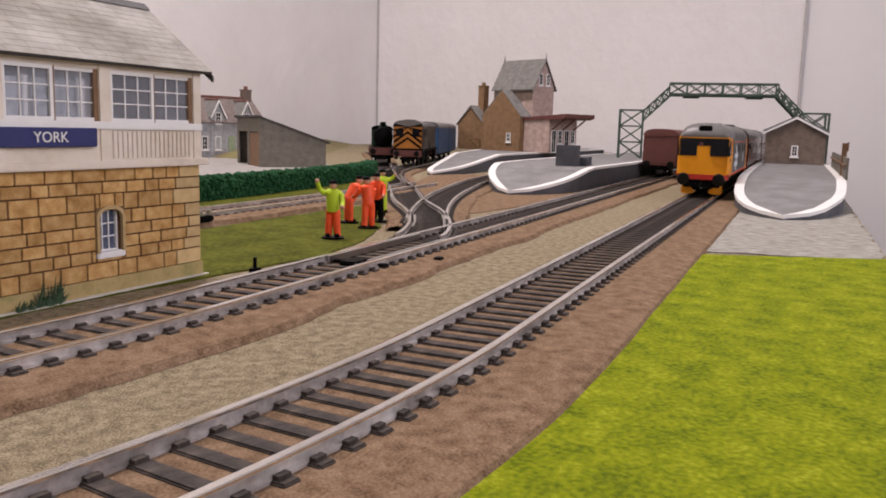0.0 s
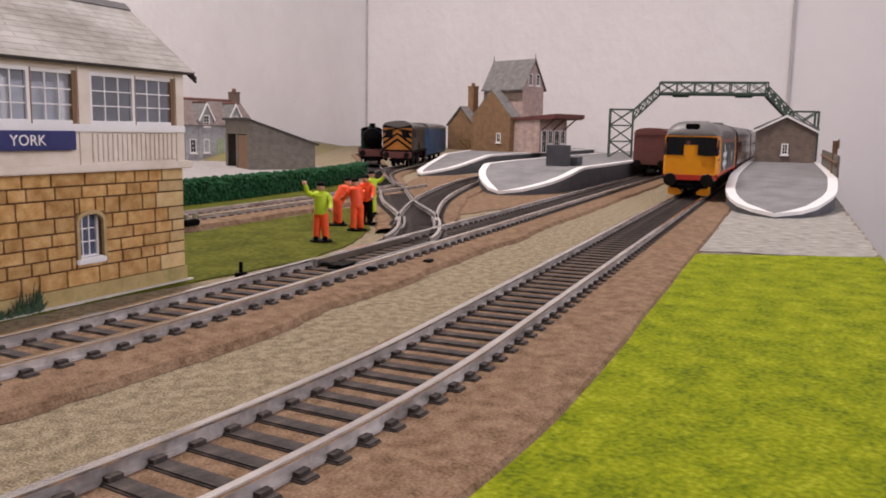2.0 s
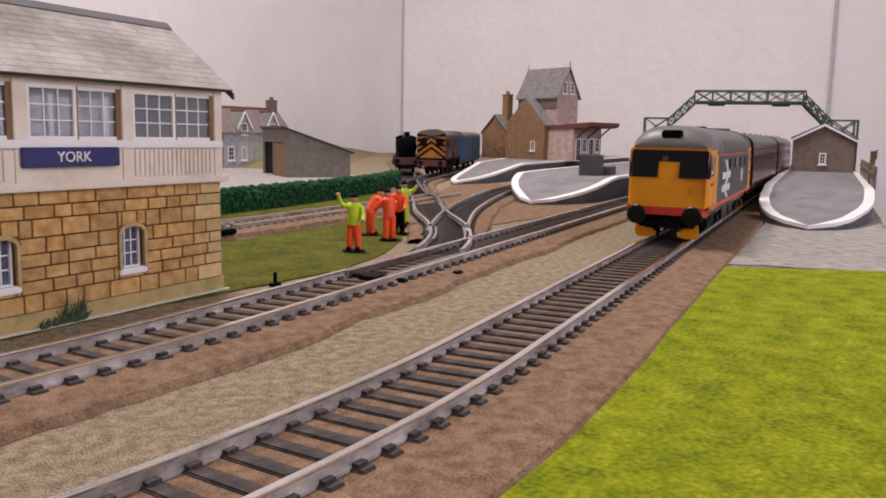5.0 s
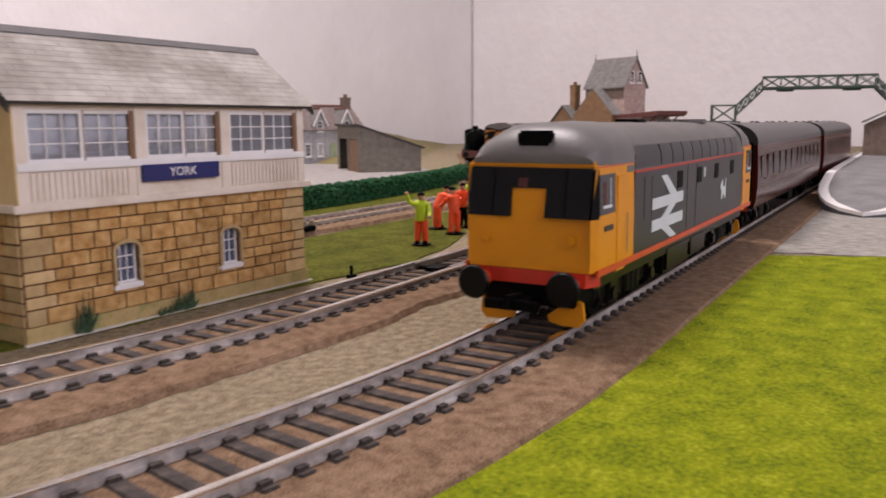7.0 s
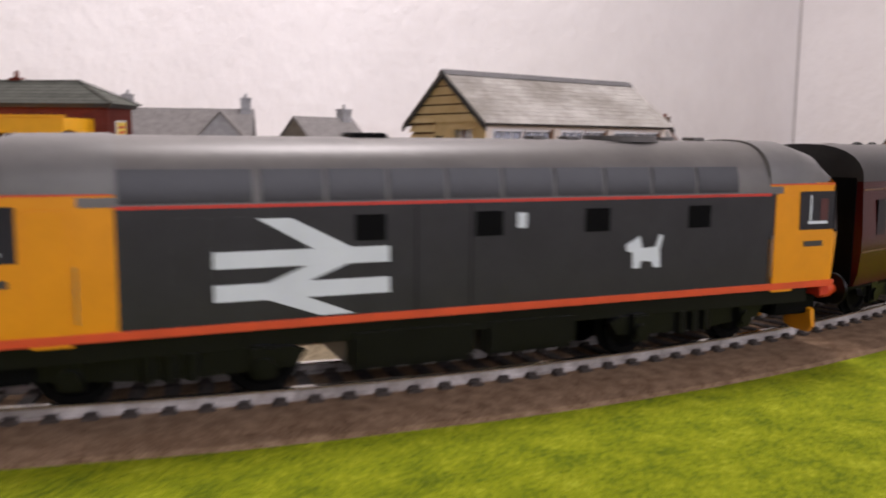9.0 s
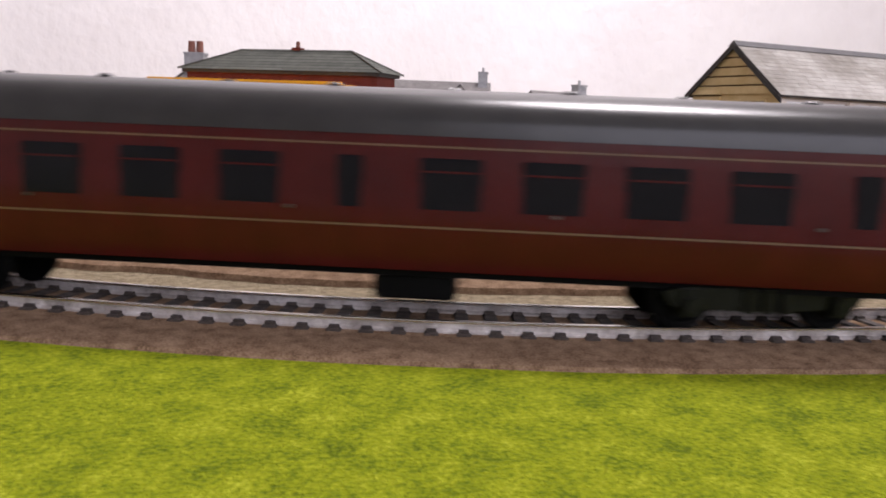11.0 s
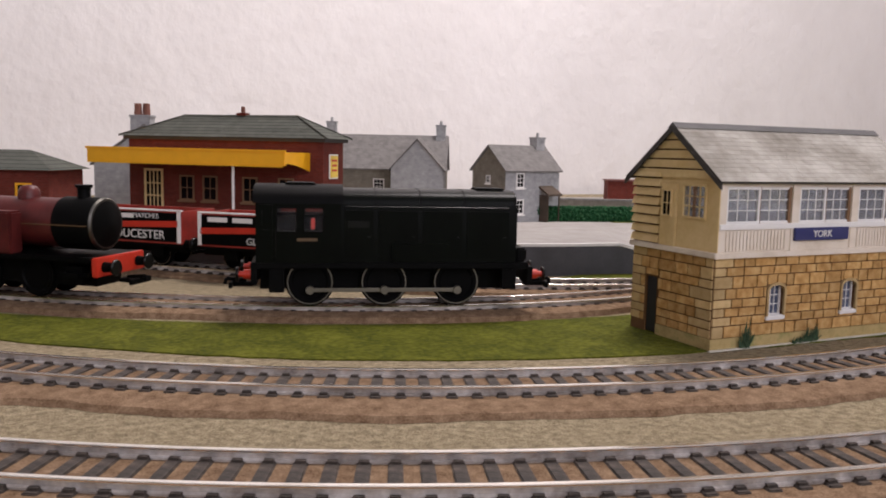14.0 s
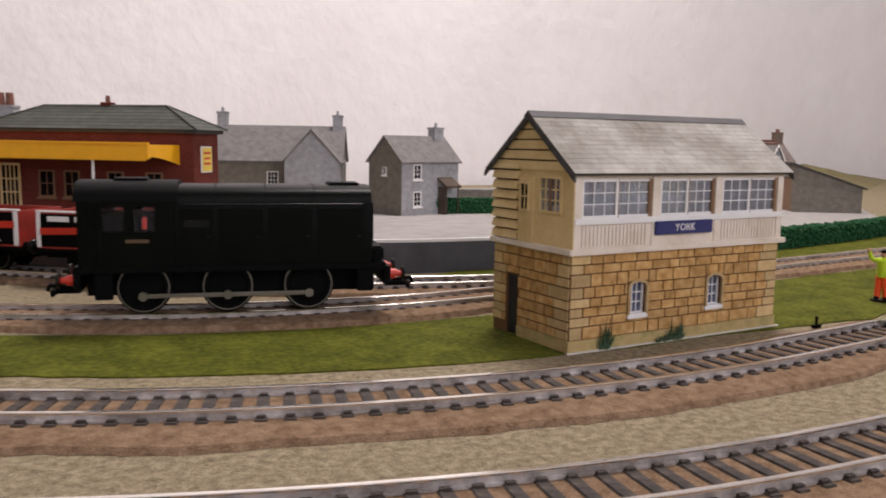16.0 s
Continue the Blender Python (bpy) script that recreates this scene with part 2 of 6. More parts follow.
def rail_section(off):
    w = [(-1.1, 2.4), (-1.1, 2.9), (-0.4, 3.2), (-0.4, 4.2), (-0.75, 4.4), (-0.75, 4.9), (-0.6, 5.0), (0.6, 5.0), (0.75, 4.9), (0.75, 4.4), (0.4, 4.2), (0.4, 3.2), (1.1, 2.9), (1.1, 2.4)]
    return [(off + u, v) for u, v in w] + [(off - 1.1, 2.4)]


def sleeper_mesh():
    bm = B()
    box(bm, -1.6, 1.6, -12.4, 12.4, 1.0, 2.9, 0.25)
    for y in (-9.0, 9.0):
        for e in (-1.6, 1.6):
            box(bm, -1.1, 1.1, y + e - 0.55, y + e + 0.55, 2.8, 3.5)
    return mesh_of("sleeper", bm, M["sleeper"])


SLEEPER = sleeper_mesh()


def bed(name, line, half, label, s0=None, s1=None, z=0.0, grow=5.0, grow_in=None, half_in=None, ragged=1.0):
    near = half if half_in is None else half_in

    def wobble(j, p):
        if j in (0, 1, 4, 5):
            k = 0 if j < 2 else 5
            return (1.0 if k == 0 else ragged) * (3.4 * noise.noise(Vector((p.x * 0.028, p.y * 0.028, k))) + 1.5 * noise.noise(Vector((p.x * 0.11, p.y * 0.11, k))))
        return 0.8 * noise.noise(Vector((p.x * 0.05, p.y * 0.05, j)))
    inside = near + (grow if grow_in is None else grow_in)
    sec = [(inside, 0.1), (inside - 1.2, BED_TOP * 0.7 + z), (near - 1, BED_TOP + z), (1 - half, BED_TOP + z), (1.2 - half - grow, BED_TOP * 0.7 + z), (-half - grow, 0.1)]
    return solid(name, ribbon(B(), line, sec, s0, s1, wobble), M["ballast"], label, "track bed", "structure")


def track(line, label, s0=0.0, s1=None, pitch=6.75, skip=()):
    s1 = line.run[-1] if s1 is None else s1
    t = thing("railway_track", Matrix(), label, "track", "model railway tracks")
    for off in (-9.0, 9.0):
        r = part("rail", ribbon(B(), line, rail_section(off), s0, s1), M["rail_web"], t)
        # paler strip on top carries the rail's glint in its colour
        top = [(off + u, v) for u, v in ((-0.78, 4.55), (-0.78, 4.92), (-0.6, 5.06), (0.6, 5.06), (0.78, 4.92), (0.78, 4.55), (-0.78, 4.55))]
        part("rail_head", ribbon(B(), line, top, s0, s1), M["rail"], r, "bright rail head, its glint put into the colour")
    s = s0 + pitch / 2
    while s < s1 - 2:
        p = line.at(s)
        again("sleeper", SLEEPER, t, place(p.x, p.y, 0, 0, 0, line.angle(s)))
        s += pitch
    return t


def brick_mat(name, c1, c2, mortar, wide, high, joint=0.3, rough=0.85, bump=0.35, offset=0.5):
    """Courses of stone, brick or slate of a real size in millimetres, with joints in relief."""
    m = bpy.data.materials.new(name)
    m.use_nodes = True
    n, l = m.node_tree.nodes, m.node_tree.links
    b = n["Principled BSDF"]
    b.inputs["Roughness"].default_value, b.inputs["Specular IOR Level"].default_value = rough, 0.2
    tc = n.new("ShaderNodeTexCoord")
    sep = n.new("ShaderNodeSeparateXYZ")
    l.new(tc.outputs["Object"], sep.inputs[0])
    add = n.new("ShaderNodeMath")
    l.new(sep.outputs[0], add.inputs[0])
    l.new(sep.outputs[1], add.inputs[1])
    com = n.new("ShaderNodeCombineXYZ")
    l.new(add.outputs[0], com.inputs[0])
    l.new(sep.outputs[2], com.inputs[1])
    br = n.new("ShaderNodeTexBrick")
    br.offset = offset
    br.inputs["Scale"].default_value = 1.0
    br.inputs["Brick Width"].default_value, br.inputs["Row Height"].default_value, br.inputs["Mortar Size"].default_value = wide * 0.001, high * 0.001, joint * 0.001
    br.inputs["Color1"].default_value, br.inputs["Color2"].default_value, br.inputs["Mortar"].default_value = (*c1, 1), (*c2, 1), (*mortar, 1)
    l.new(com.outputs[0], br.inputs["Vector"])
    nz, mix = n.new("ShaderNodeTexNoise"), n.new("ShaderNodeMix")
    nz.inputs["Scale"].default_value, nz.inputs["Detail"].default_value = 150, 5
    l.new(tc.outputs["Object"], nz.inputs["Vector"])
    mix.data_type, mix.blend_type = "RGBA", "OVERLAY"
    mix.inputs["Factor"].default_value = 0.4
    l.new(br.outputs["Color"], mix.inputs["A"])
    l.new(nz.outputs["Fac"], mix.inputs["B"])
    l.new(mix.outputs["Result"], b.inputs["Base Color"])
    bp = n.new("ShaderNodeBump")
    bp.invert = True
    bp.inputs["Strength"].default_value, bp.inputs["Distance"].default_value = bump, 0.0003
    l.new(br.outputs["Fac"], bp.inputs["Height"])
    l.new(bp.outputs["Normal"], b.inputs["Normal"])
    return m


def piece_mat(name, colours, rough=0.85, scale=300, bump=0.3, tints=(0.78, 1.2)):
    """As noise_mat, with a tint of its own for each piece."""
    m = noise_mat(name, colours, scale, rough, bump=bump, gloss=0.2)
    n, l = m.node_tree.nodes, m.node_tree.links
    b = n["Principled BSDF"]
    geo = n.new("ShaderNodeNewGeometry")
    for q in [q for q in n if q.type == "MAPPING"]:
        l.new(geo.outputs["Position"], q.inputs["Vector"])
    src = b.inputs["Base Color"].links[0].from_socket
    info, hsv, mr = n.new("ShaderNodeObjectInfo"), n.new("ShaderNodeHueSaturation"), n.new("ShaderNodeMapRange")
    mr.inputs["To Min"].default_value, mr.inputs["To Max"].default_value = tints
    l.new(info.outputs["Random"], mr.inputs["Value"])
    l.new(mr.outputs["Result"], hsv.inputs["Value"])
    l.new(src, hsv.inputs["Color"])
    l.new(hsv.outputs["Color"], b.inputs["Base Color"])
    return m


M["stone"] = piece_mat("buff_stone", [(0.38, 0.205, 0.066), (0.50, 0.295, 0.108), (0.60, 0.395, 0.17)], tints=(0.82, 1.12))
M["stone_pale"] = piece_mat("pale_corner_stone", [(0.48, 0.33, 0.15), (0.6, 0.44, 0.22)])
M["stone_joint"] = paint("brown_joint", (0.13, 0.062, 0.022), 0.9)
M["plinth"] = noise_mat("mossy_plinth", [(0.34, 0.26, 0.10), (0.46, 0.34, 0.145), (0.27, 0.25, 0.085)], 90, 0.9, bump=0.2)
M["cream"] = noise_mat("cream_card", [(0.62, 0.53, 0.42), (0.72, 0.63, 0.52), (0.78, 0.70, 0.60)], 60, 0.75, bump=0.1)
M["buff"] = noise_mat("yellow_buff_boards", [(0.60, 0.43, 0.19), (0.72, 0.55, 0.28)], 90, 0.8, bump=0.1)
M["trim_brown"] = paint("brown_window_wood", (0.2, 0.11, 0.055), 0.7)
M["white"] = paint("white_paint", (0.78, 0.76, 0.73), 0.55, vary=0.04)
M["navy"] = paint("navy_sign_enamel", (0.025, 0.03, 0.13), 0.35, vary=0.05)
M["slate"] = piece_mat("grey_printed_slate", [(0.21, 0.19, 0.16), (0.31, 0.287, 0.25), (0.44, 0.415, 0.375)], 0.85, 40, 0.4, (0.95, 1.05))
M["slate_far"] = brick_mat("far_grey_slate", (0.17, 0.165, 0.155), (0.215, 0.205, 0.19), (0.13, 0.125, 0.12), 5, 3, 0.15)
M["village_slate"] = brick_mat("faded_brown_slate", (0.175, 0.14, 0.128), (0.21, 0.168, 0.152), (0.15, 0.12, 0.11), 5, 3, 0.15)
M["porch_brown"] = paint("dark_porch_card", (0.075, 0.052, 0.036), 0.85, vary=0.25)
M["ridge_grey"] = paint("dark_grey_ridge_card", (0.115, 0.11, 0.108), 0.8)
M["wagon_red"] = paint("scuffed_wagon_red", (0.30, 0.024, 0.014), 0.55, vary=0.25)
M["edge_dark"] = paint("dark_card_edge", (0.05, 0.045, 0.04), 0.8)
M["glass"] = glass_mat("clear_acetate")
# pale cloudy tint stands for the bright room reflected in the panes
M["acetate"] = glass_mat("reflection_tinted_acetate", (0.66, 0.69, 0.75), 0.1)
M["acetate"].node_tree.nodes["Principled BSDF"].inputs["Transmission Weight"].default_value = 0.87
M["cab_glass"] = paint("smoked_cab_glass", (0.012, 0.013, 0.016), 0.08, vary=0.05, bump=0, gloss=0.55)
M["pane_blue"] = paint("printed_blue_grey_pane", (0.085, 0.10, 0.15), 0.25, vary=0.3, bump=0, scale=220, gloss=0.5)
M["black"] = paint("matt_black_plastic", (0.003, 0.003, 0.003), 0.5, gloss=0.05)
M["black_gloss"] = paint("dark_window", (0.006, 0.006, 0.007), 0.12, vary=0.05, bump=0, gloss=0.16)
M["steel"] = paint("bright_steel", (0.5, 0.48, 0.45), 0.3, 1.0)
M["loco_grey"] = paint("dark_railfreight_grey", (0.019, 0.0188, 0.0198), 0.34, vary=0.2, gloss=0.42)
M["cab_roof"] = paint("pale_grey_cab_roof", (0.135, 0.128, 0.12), 0.42, vary=0.14, gloss=0.5, scale=60)
M["tank_maroon"] = paint("dusty_tank_maroon", (0.085, 0.013, 0.012), 0.4, vary=0.3, gloss=0.35)
M["rod_steel"] = paint("worn_steel_rods", (0.20, 0.185, 0.155), 0.4, 1.0)
M["dull_steel"] = paint("dull_steel", (0.09, 0.085, 0.075), 0.4, 1.0)
M["chassis"] = paint("weathered_chassis_black", (0.004, 0.0043, 0.0037), 0.3, vary=0.3, gloss=0.2)
M["roof_grey"] = paint("mid_grey_roof", (0.115, 0.106, 0.096), 0.42, vary=0.16, gloss=0.4, scale=60)
M["yellow"] = paint("warning_yellow", (0.70, 0.27, 0.003), 0.4, vary=0.05, gloss=0.3)
M["red"] = paint("signal_red", (0.52, 0.03, 0.012), 0.45)
M["orange_red"] = paint("red_stripe", (0.62, 0.07, 0.015), 0.4)
M["logo"] = paint("pale_grey_transfer", (0.62, 0.66, 0.68), 0.5, vary=0.04)
M["maroon"] = paint("coach_maroon", (0.046, 0.0048, 0.004), 0.2, vary=0.15, gloss=0.26)
M["maroon_dull"] = paint("dull_maroon", (0.12, 0.035, 0.026), 0.6)
M["lining"] = paint("straw_lining", (0.1, 0.055, 0.02), 0.5)
M["coach_roof"] = paint("coach_roof_grey", (0.024, 0.0225, 0.021), 0.28, vary=0.2, gloss=0.32)
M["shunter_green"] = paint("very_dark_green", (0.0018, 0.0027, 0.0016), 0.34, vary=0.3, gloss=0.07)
M["blue"] = paint("rail_blue", (0.03, 0.075, 0.15), 0.5)
M["loco_green"] = paint("dull_loco_green", (0.02, 0.045, 0.03), 0.5, gloss=0.20)
M["tan_figure"] = paint("gold_figures", (0.4, 0.3, 0.12), 0.5)
M["hiviz"] = paint("lime_jacket", (0.50, 0.66, 0.02), 0.6)
M["orange"] = paint("orange_overall", (0.88, 0.085, 0.012), 0.55, vary=0.18, scale=300)
M["skin"] = paint("painted_flesh", (0.5, 0.27, 0.17), 0.6)
M["platform_top"] = noise_mat("grey_platform_paper", [(0.16, 0.155, 0.152), (0.20, 0.193, 0.19), (0.24, 0.232, 0.228)], 60, 0.85, bump=0.2)
M["platform_side"] = noise_mat("dark_grey_platform_side", [(0.062, 0.062, 0.068), (0.09, 0.09, 0.1)], 90, 0.8)
M["tarmac"] = noise_mat("pale_yard_surface", [(0.26, 0.24, 0.225), (0.33, 0.31, 0.29)], 90, 0.95, bump=0.25)
M["grit_grey"] = noise_mat("grey_textured_paper", [(0.19, 0.18, 0.15), (0.31, 0.295, 0.255), (0.41, 0.39, 0.345)], 160, 0.95, bump=0.8, bump_scale=500, stretch=(2, 1, 1), relief=0.0012)
M["hedge"] = noise_mat("green_flock", [(0.006, 0.032, 0.012), (0.014, 0.065, 0.024), (0.028, 0.10, 0.04), (0.16, 0.24, 0.14)], 420, 0.95, bump=0.8, spread=(0.36, 0.72), gloss=0.15)
M["moss"] = noise_mat("dry_hill_grass", [(0.14, 0.10, 0.05), (0.2, 0.16, 0.07), (0.2, 0.2, 0.06)], 60, 0.95, bump=0.8)
M["tuft"] = paint("green_tuft", (0.045, 0.085, 0.04), 0.8, vary=0.4, scale=500)
M["bridge_green"] = paint("weathered_bridge_green", (0.045, 0.075, 0.052), 0.6, vary=0.3)
M["brick_brown"] = brick_mat("brown_brick", (0.13, 0.095, 0.075), (0.185, 0.13, 0.1), (0.22, 0.18, 0.15), 3.0, 1.0, 0.12)
M["brick_red"] = brick_mat("red_brick", (0.115, 0.018, 0.011), (0.15, 0.028, 0.018), (0.12, 0.045, 0.034), 3.0, 1.0, 0.12)
M["brown_render"] = brick_mat("brown_coursed_stone", (0.225, 0.135, 0.07), (0.25, 0.15, 0.08), (0.21, 0.127, 0.068), 6.0, 2.5, 0.12)
M["pink_render"] = brick_mat("pinkish_stone", (0.42, 0.31, 0.27), (0.5, 0.38, 0.33), (0.36, 0.27, 0.23), 5.0, 2.5, 0.2)
M["grey_stone"] = brick_mat("grey_cottage_stone", (0.34, 0.34, 0.345), (0.39, 0.39, 0.395), (0.33, 0.33, 0.33), 4.0, 2.2, 0.15)
M["grey_brown_stone"] = brick_mat("grey_brown_stone", (0.17, 0.15, 0.122), (0.2, 0.18, 0.148), (0.16, 0.145, 0.12), 4.0, 2.2, 0.15)
M["roof_green"] = brick_mat("grey_green_tiles", (0.075, 0.078, 0.066), (0.10, 0.104, 0.088), (0.045, 0.048, 0.04), 60, 2.2, 0.25, bump=0.6)
M["roof_grey_card"] = brick_mat("cottage_slates", (0.165, 0.155, 0.148), (0.195, 0.184, 0.177), (0.15, 0.14, 0.135), 4, 2.4, 0.12)
M["roof_red"] = paint("dull_red_tiles", (0.21, 0.085, 0.06), 0.85, vary=0.25)
M["canopy"] = paint("canopy_yellow", (0.82, 0.40, 0.008), 0.45, vary=0.04)
M["poster"] = paint("yellow_poster", (0.75, 0.55, 0.08), 0.5)
M["chevron_yellow"] = paint("dulled_orange_yellow", (0.40, 0.145, 0.012), 0.6)
M["seat_red"] = paint("dull_red_interior", (0.075, 0.014, 0.01), 0.6)
M["wire"] = paint("frayed_card_edge", (0.6, 0.56, 0.48), 0.8)

# ---- room ----
def hole_wall(x0, x1, z0, z1, y0, y1, hx0, hx1, hz0, hz1):
    bm = B()
    box(bm, x0, hx0, y0, y1, z0, z1)
    box(bm, hx1, x1, y0, y1, z0, z1)
    box(bm, hx0, hx1, y0, y1, z0, hz0)
    box(bm, hx0, hx1, y0, y1, hz1, z1)
    return bm


STR = "structure"
solid("wall_north", box(B(), -1700, 1900, 1010, 1070, -850, 1450), M["wall"], "white wallpapered wall with faint embossed texture", "wall", STR)
solid("wall_east", box(B(), 1900, 1960, -60, 1070, -850, 1450), M["wall"], "white embossed wallpaper on the chimney breast", "wall", STR)
solid("wall_east_return", box(B(), 1912, 1985, -1500, -60, -850, 1450), M["wall_plain"], "plain off-white wall beside the papered breast", "wall", STR)
# thin grey strips down the wall corner and the breast's edge
M["wall_line"] = paint("grey_wall_strip", (0.5, 0.475, 0.465), 0.8)
solid("trim_corner", box(B(), 1895.6, 1899.6, 1005.6, 1009.6, -850, 1450), M["wall_line"], "thin grey strip down the corner of the papered walls", "trim", STR)
solid("trim_breast", box(B(), 1896, 1899.6, -60, -56, -850, 1450), M["wall_line"], "thin grey strip down the papered breast's edge", "trim", STR)
solid("wall_south", hole_wall(-1700, 1985, -850, 1450, -1560, -1500, -800, 900, 195, 1245), M["wall_plain"], "plain off-white wall with an opening for the added lamp", "wall", STR)
solid("wall_west", box(B(), -1760, -1700, -1560, 1070, -850, 1450), M["wall_plain"], "plain off-white wall at the end of the room", "wall", STR)
# made-up window frame that holds the added fill lamp, out of view
win = thing("added_lamp_frame", place(50, -1500, 195), "unseen white window frame added around the fill lamp", "window", kind=STR)
for x in (-850, -300, 300, 850):
    part("window_post", box(B(), x - 18, x + 18, -58, -34, 0, 1050, 2), M["white"], win)
for z in (0, 1014):
    part("window_bar", box(B(), -850, 850, -57, -35, z, z + 36, 2), M["white"], win)
solid("ceiling", box(B(), -1700, 1985, -1560, 1070, 1450, 1500), M["ceiling"], "plain white painted room ceiling", "ceiling", STR)
solid("floor", box(B(), -1700, 1985, -1560, 1070, -900, -850), M["floor"], "unseen room floor kept dark to cut bounced light", "floor", STR)
pend = thing("ceiling_light", place(380, 400, 1450), "square white ceiling light", "lamp")
part("rose", box(B(), -60, 60, -60, 60, -40, 0, 4), M["white"], pend)
part("lamp_tray", box(B(), -225, 225, -225, 225, -60, -40, 4), M["white"], pend)

# ---- baseboard and ground covers ----
def front_edge(x):
    """The baseboard's front edge runs beside the main line."""
    return -189.6 + 0.0524 * (x - 275)


solid("ground", prism(B(), [(-900, front_edge(-900)), (1880, front_edge(1880)), (1880, 990), (-900, 990)], -12, 0, "z"), M["sand"], "tan sanded baseboard top of the model railway", "ground", STR)
frame_t = thing("baseboard_frame", place(0, 0, -12), "pine frame and legs under the railway baseboard", "table frame")
part("front_rail", prism(B(), [(-900, front_edge(-900)), (1880, front_edge(1880)), (1880, front_edge(1880) + 20), (-900, front_edge(-900) + 20)], -70, 0, "z"), M["wood"], frame_t)
part("back_rail", box(B(), -900, 1880, 970, 990, -70, 0, 1), M["wood"], frame_t)
for x in (-890, 480, 1840):
    for y in (front_edge(x) + 24, 930):
        part("leg", box(B(), x, x + 40, y, y + 40, -838, 0, 2), M["wood"], frame_t)


def sheet(name, outline, z, material, label, category, ragged=1.2, step=7.0, kind=STR, thick=0.5):
    """A flat cover cut along an outline, with a slightly ragged edge and a thickness."""
    pts = []
    for k, p in enumerate(outline):
        p, q = Vector(p), Vector(outline[(k + 1) % len(outline)])
        n = max(1, int((q - p).length / step))
        for j in range(n):
            v = p.lerp(q, j / n)
            w = noise.noise_vector(Vector((v.x * 0.09, v.y * 0.09, 3.0))) * ragged
            pts.append((v.x + w.x, v.y + w.y))
    return solid(name, prism(B(), pts, z - thick, z, "z"), material, label, category, kind)


def ring(radius, a0, a1, n=24):
    return [tuple(CENTRE + radius * Vector((math.sin(radians(a0 + (a1 - a0) * k / n)), -math.cos(radians(a0 + (a1 - a0) * k / n))))) for k in range(n + 1)]


def beside(line, off, s0, s1, n=30):
    out = []
    for k in range(n + 1):
        s = s0 + (s1 - s0) * k / n
        p, a = line.at(s), radians(line.angle(s))
        out.append((p.x - math.sin(a) * off, p.y + math.cos(a) * off))
    return out


GRASS = ring(529, -70, 3) + [(110, -132), (180, -128), (235, -122), (268, -189.5), (-560, -215), (-560, 100)]
sheet("grass_mat", GRASS, 0.9, M["grass_bright"], "bright yellow-green grass mat along the track", "grass", 0.8, 6.0, "stuff", 0.8)
sheet("gravel_patch", [(250, -124), (420, -116), (700, -98), (1500, -60), (1500, -124), (800, -161), (557, -173.5), (276, -188.5), (262, -188)], 0.6, M["grit_grey"], "pale grey textured paper ground before the platform", "gravel", 3.0, 4.0)
INNER_GRASS = ring(401, -72, 3) + [(150, -9), (196, 0), (238, 18), (285, 46), (325, 72), (322, 80), (230, 77), (120, 70), (20, 66)] + [tuple(p) for p in beside(SIDING, -24, 470, 60)]
sheet("verge_grass", INNER_GRASS, 0.5, M["grass_dark"], "olive green grass strip around the signal box", "grass", 1.5, 6.0, "stuff")
sheet("verge_grass", [(-10, 142), (200, 124), (330, 130), (470, 148), (610, 210), (560, 226), (420, 195), (280, 172), (150, 210), (105, 190)], 0.5, M["grass_dark"], "olive grass bank below the hedge", "grass", 1.5, 6.0, "stuff")
sheet("yard", [(110, 235), (290, 190), (560, 232), (640, 300), (900, 520), (1200, 900), (300, 900), (100, 560)], 0.4, M["tarmac"], "pale grey yard surface behind the hedge", "yard", 2.0)
sheet("platform_verge", [(300, 470), (420, 440), (470, 500), (330, 540)], 0.7, M["grass_dark"], "olive garden grass beside the stone cottage", "grass", 1.5, 6.0, "stuff")

sheet("ballast_apron", [(300, 14), (460, -6), (800, 0), (800, 30), (660, 205), (540, 160), (420, 92), (330, 50)], 0.5, M["ballast"], "brown granular ground between the points and the platforms", "ground", 2.5)

bed("track_bed_main", MAIN, 22, "brown granular ballast bed with sloped shoulders", 560, None, 0.0, 8.0, 1.5, 14.6, 0.1)
bed("track_bed_inner", INNER, 16, "raised brown ballast bed with a ragged shoulder", grow=8.0, grow_in=5.0)
bed("track_bed_siding", SIDING, 16, "brown ballast bed with a cut foam edge", z=0.6)
bed("track_bed_goods", GOODS, 15, "brown ballast bed beside the platform")
bed("track_bed_yard", YARD, 15, "brown ballast bed curving into the yard", 90)
bed("track_bed_yard_back", YARD_BACK, 15, "brown ballast bed at the back of the yard")
bed("track_bed_bay", BAY, 15, "brown ballast bed of the bay platform line", 80)

track(MAIN, "curved main line of nickel rails on black sleepers", 560)
track(INNER, "inner line of nickel rails on black sleepers")
track(SIDING, "siding of nickel rails on black sleepers")
track(GOODS, "goods line of nickel rails beside the platform", 0, GOODS.run[-1] - 40)
track(YARD, "yard line diverging through a set of points", 40)
track(YARD_BACK, "rear storage line of nickel rails", 30)
track(BAY, "bay line curving away from the points", 46)

# point blades, frog, check rails and tie bar of the turnout
pts_t = thing("turnout", Matrix(), "set of points with bright blades and black frog", "points")
def blade(line, off, s0, s1, label=""):
    return part("point_blade", ribbon(B(), line, [(off + u, v + 0.15) for u, v in [(-0.5, 2.9), (-0.5, 4.9), (0.5, 4.9), (0.5, 2.9), (-0.5, 2.9), (-0.5, 2.9), (-0.5, 2.9)]], s0, s1), M["steel"], pts_t, label)
si = min(range(len(INNER.pts)), key=lambda k: (INNER.pts[k] - Vector((128, -34))).length)
blade(INNER, 7.0, INNER.run[si], INNER.run[si] + 70)
blade(INNER, -7.2, INNER.run[si], INNER.run[si] + 60)
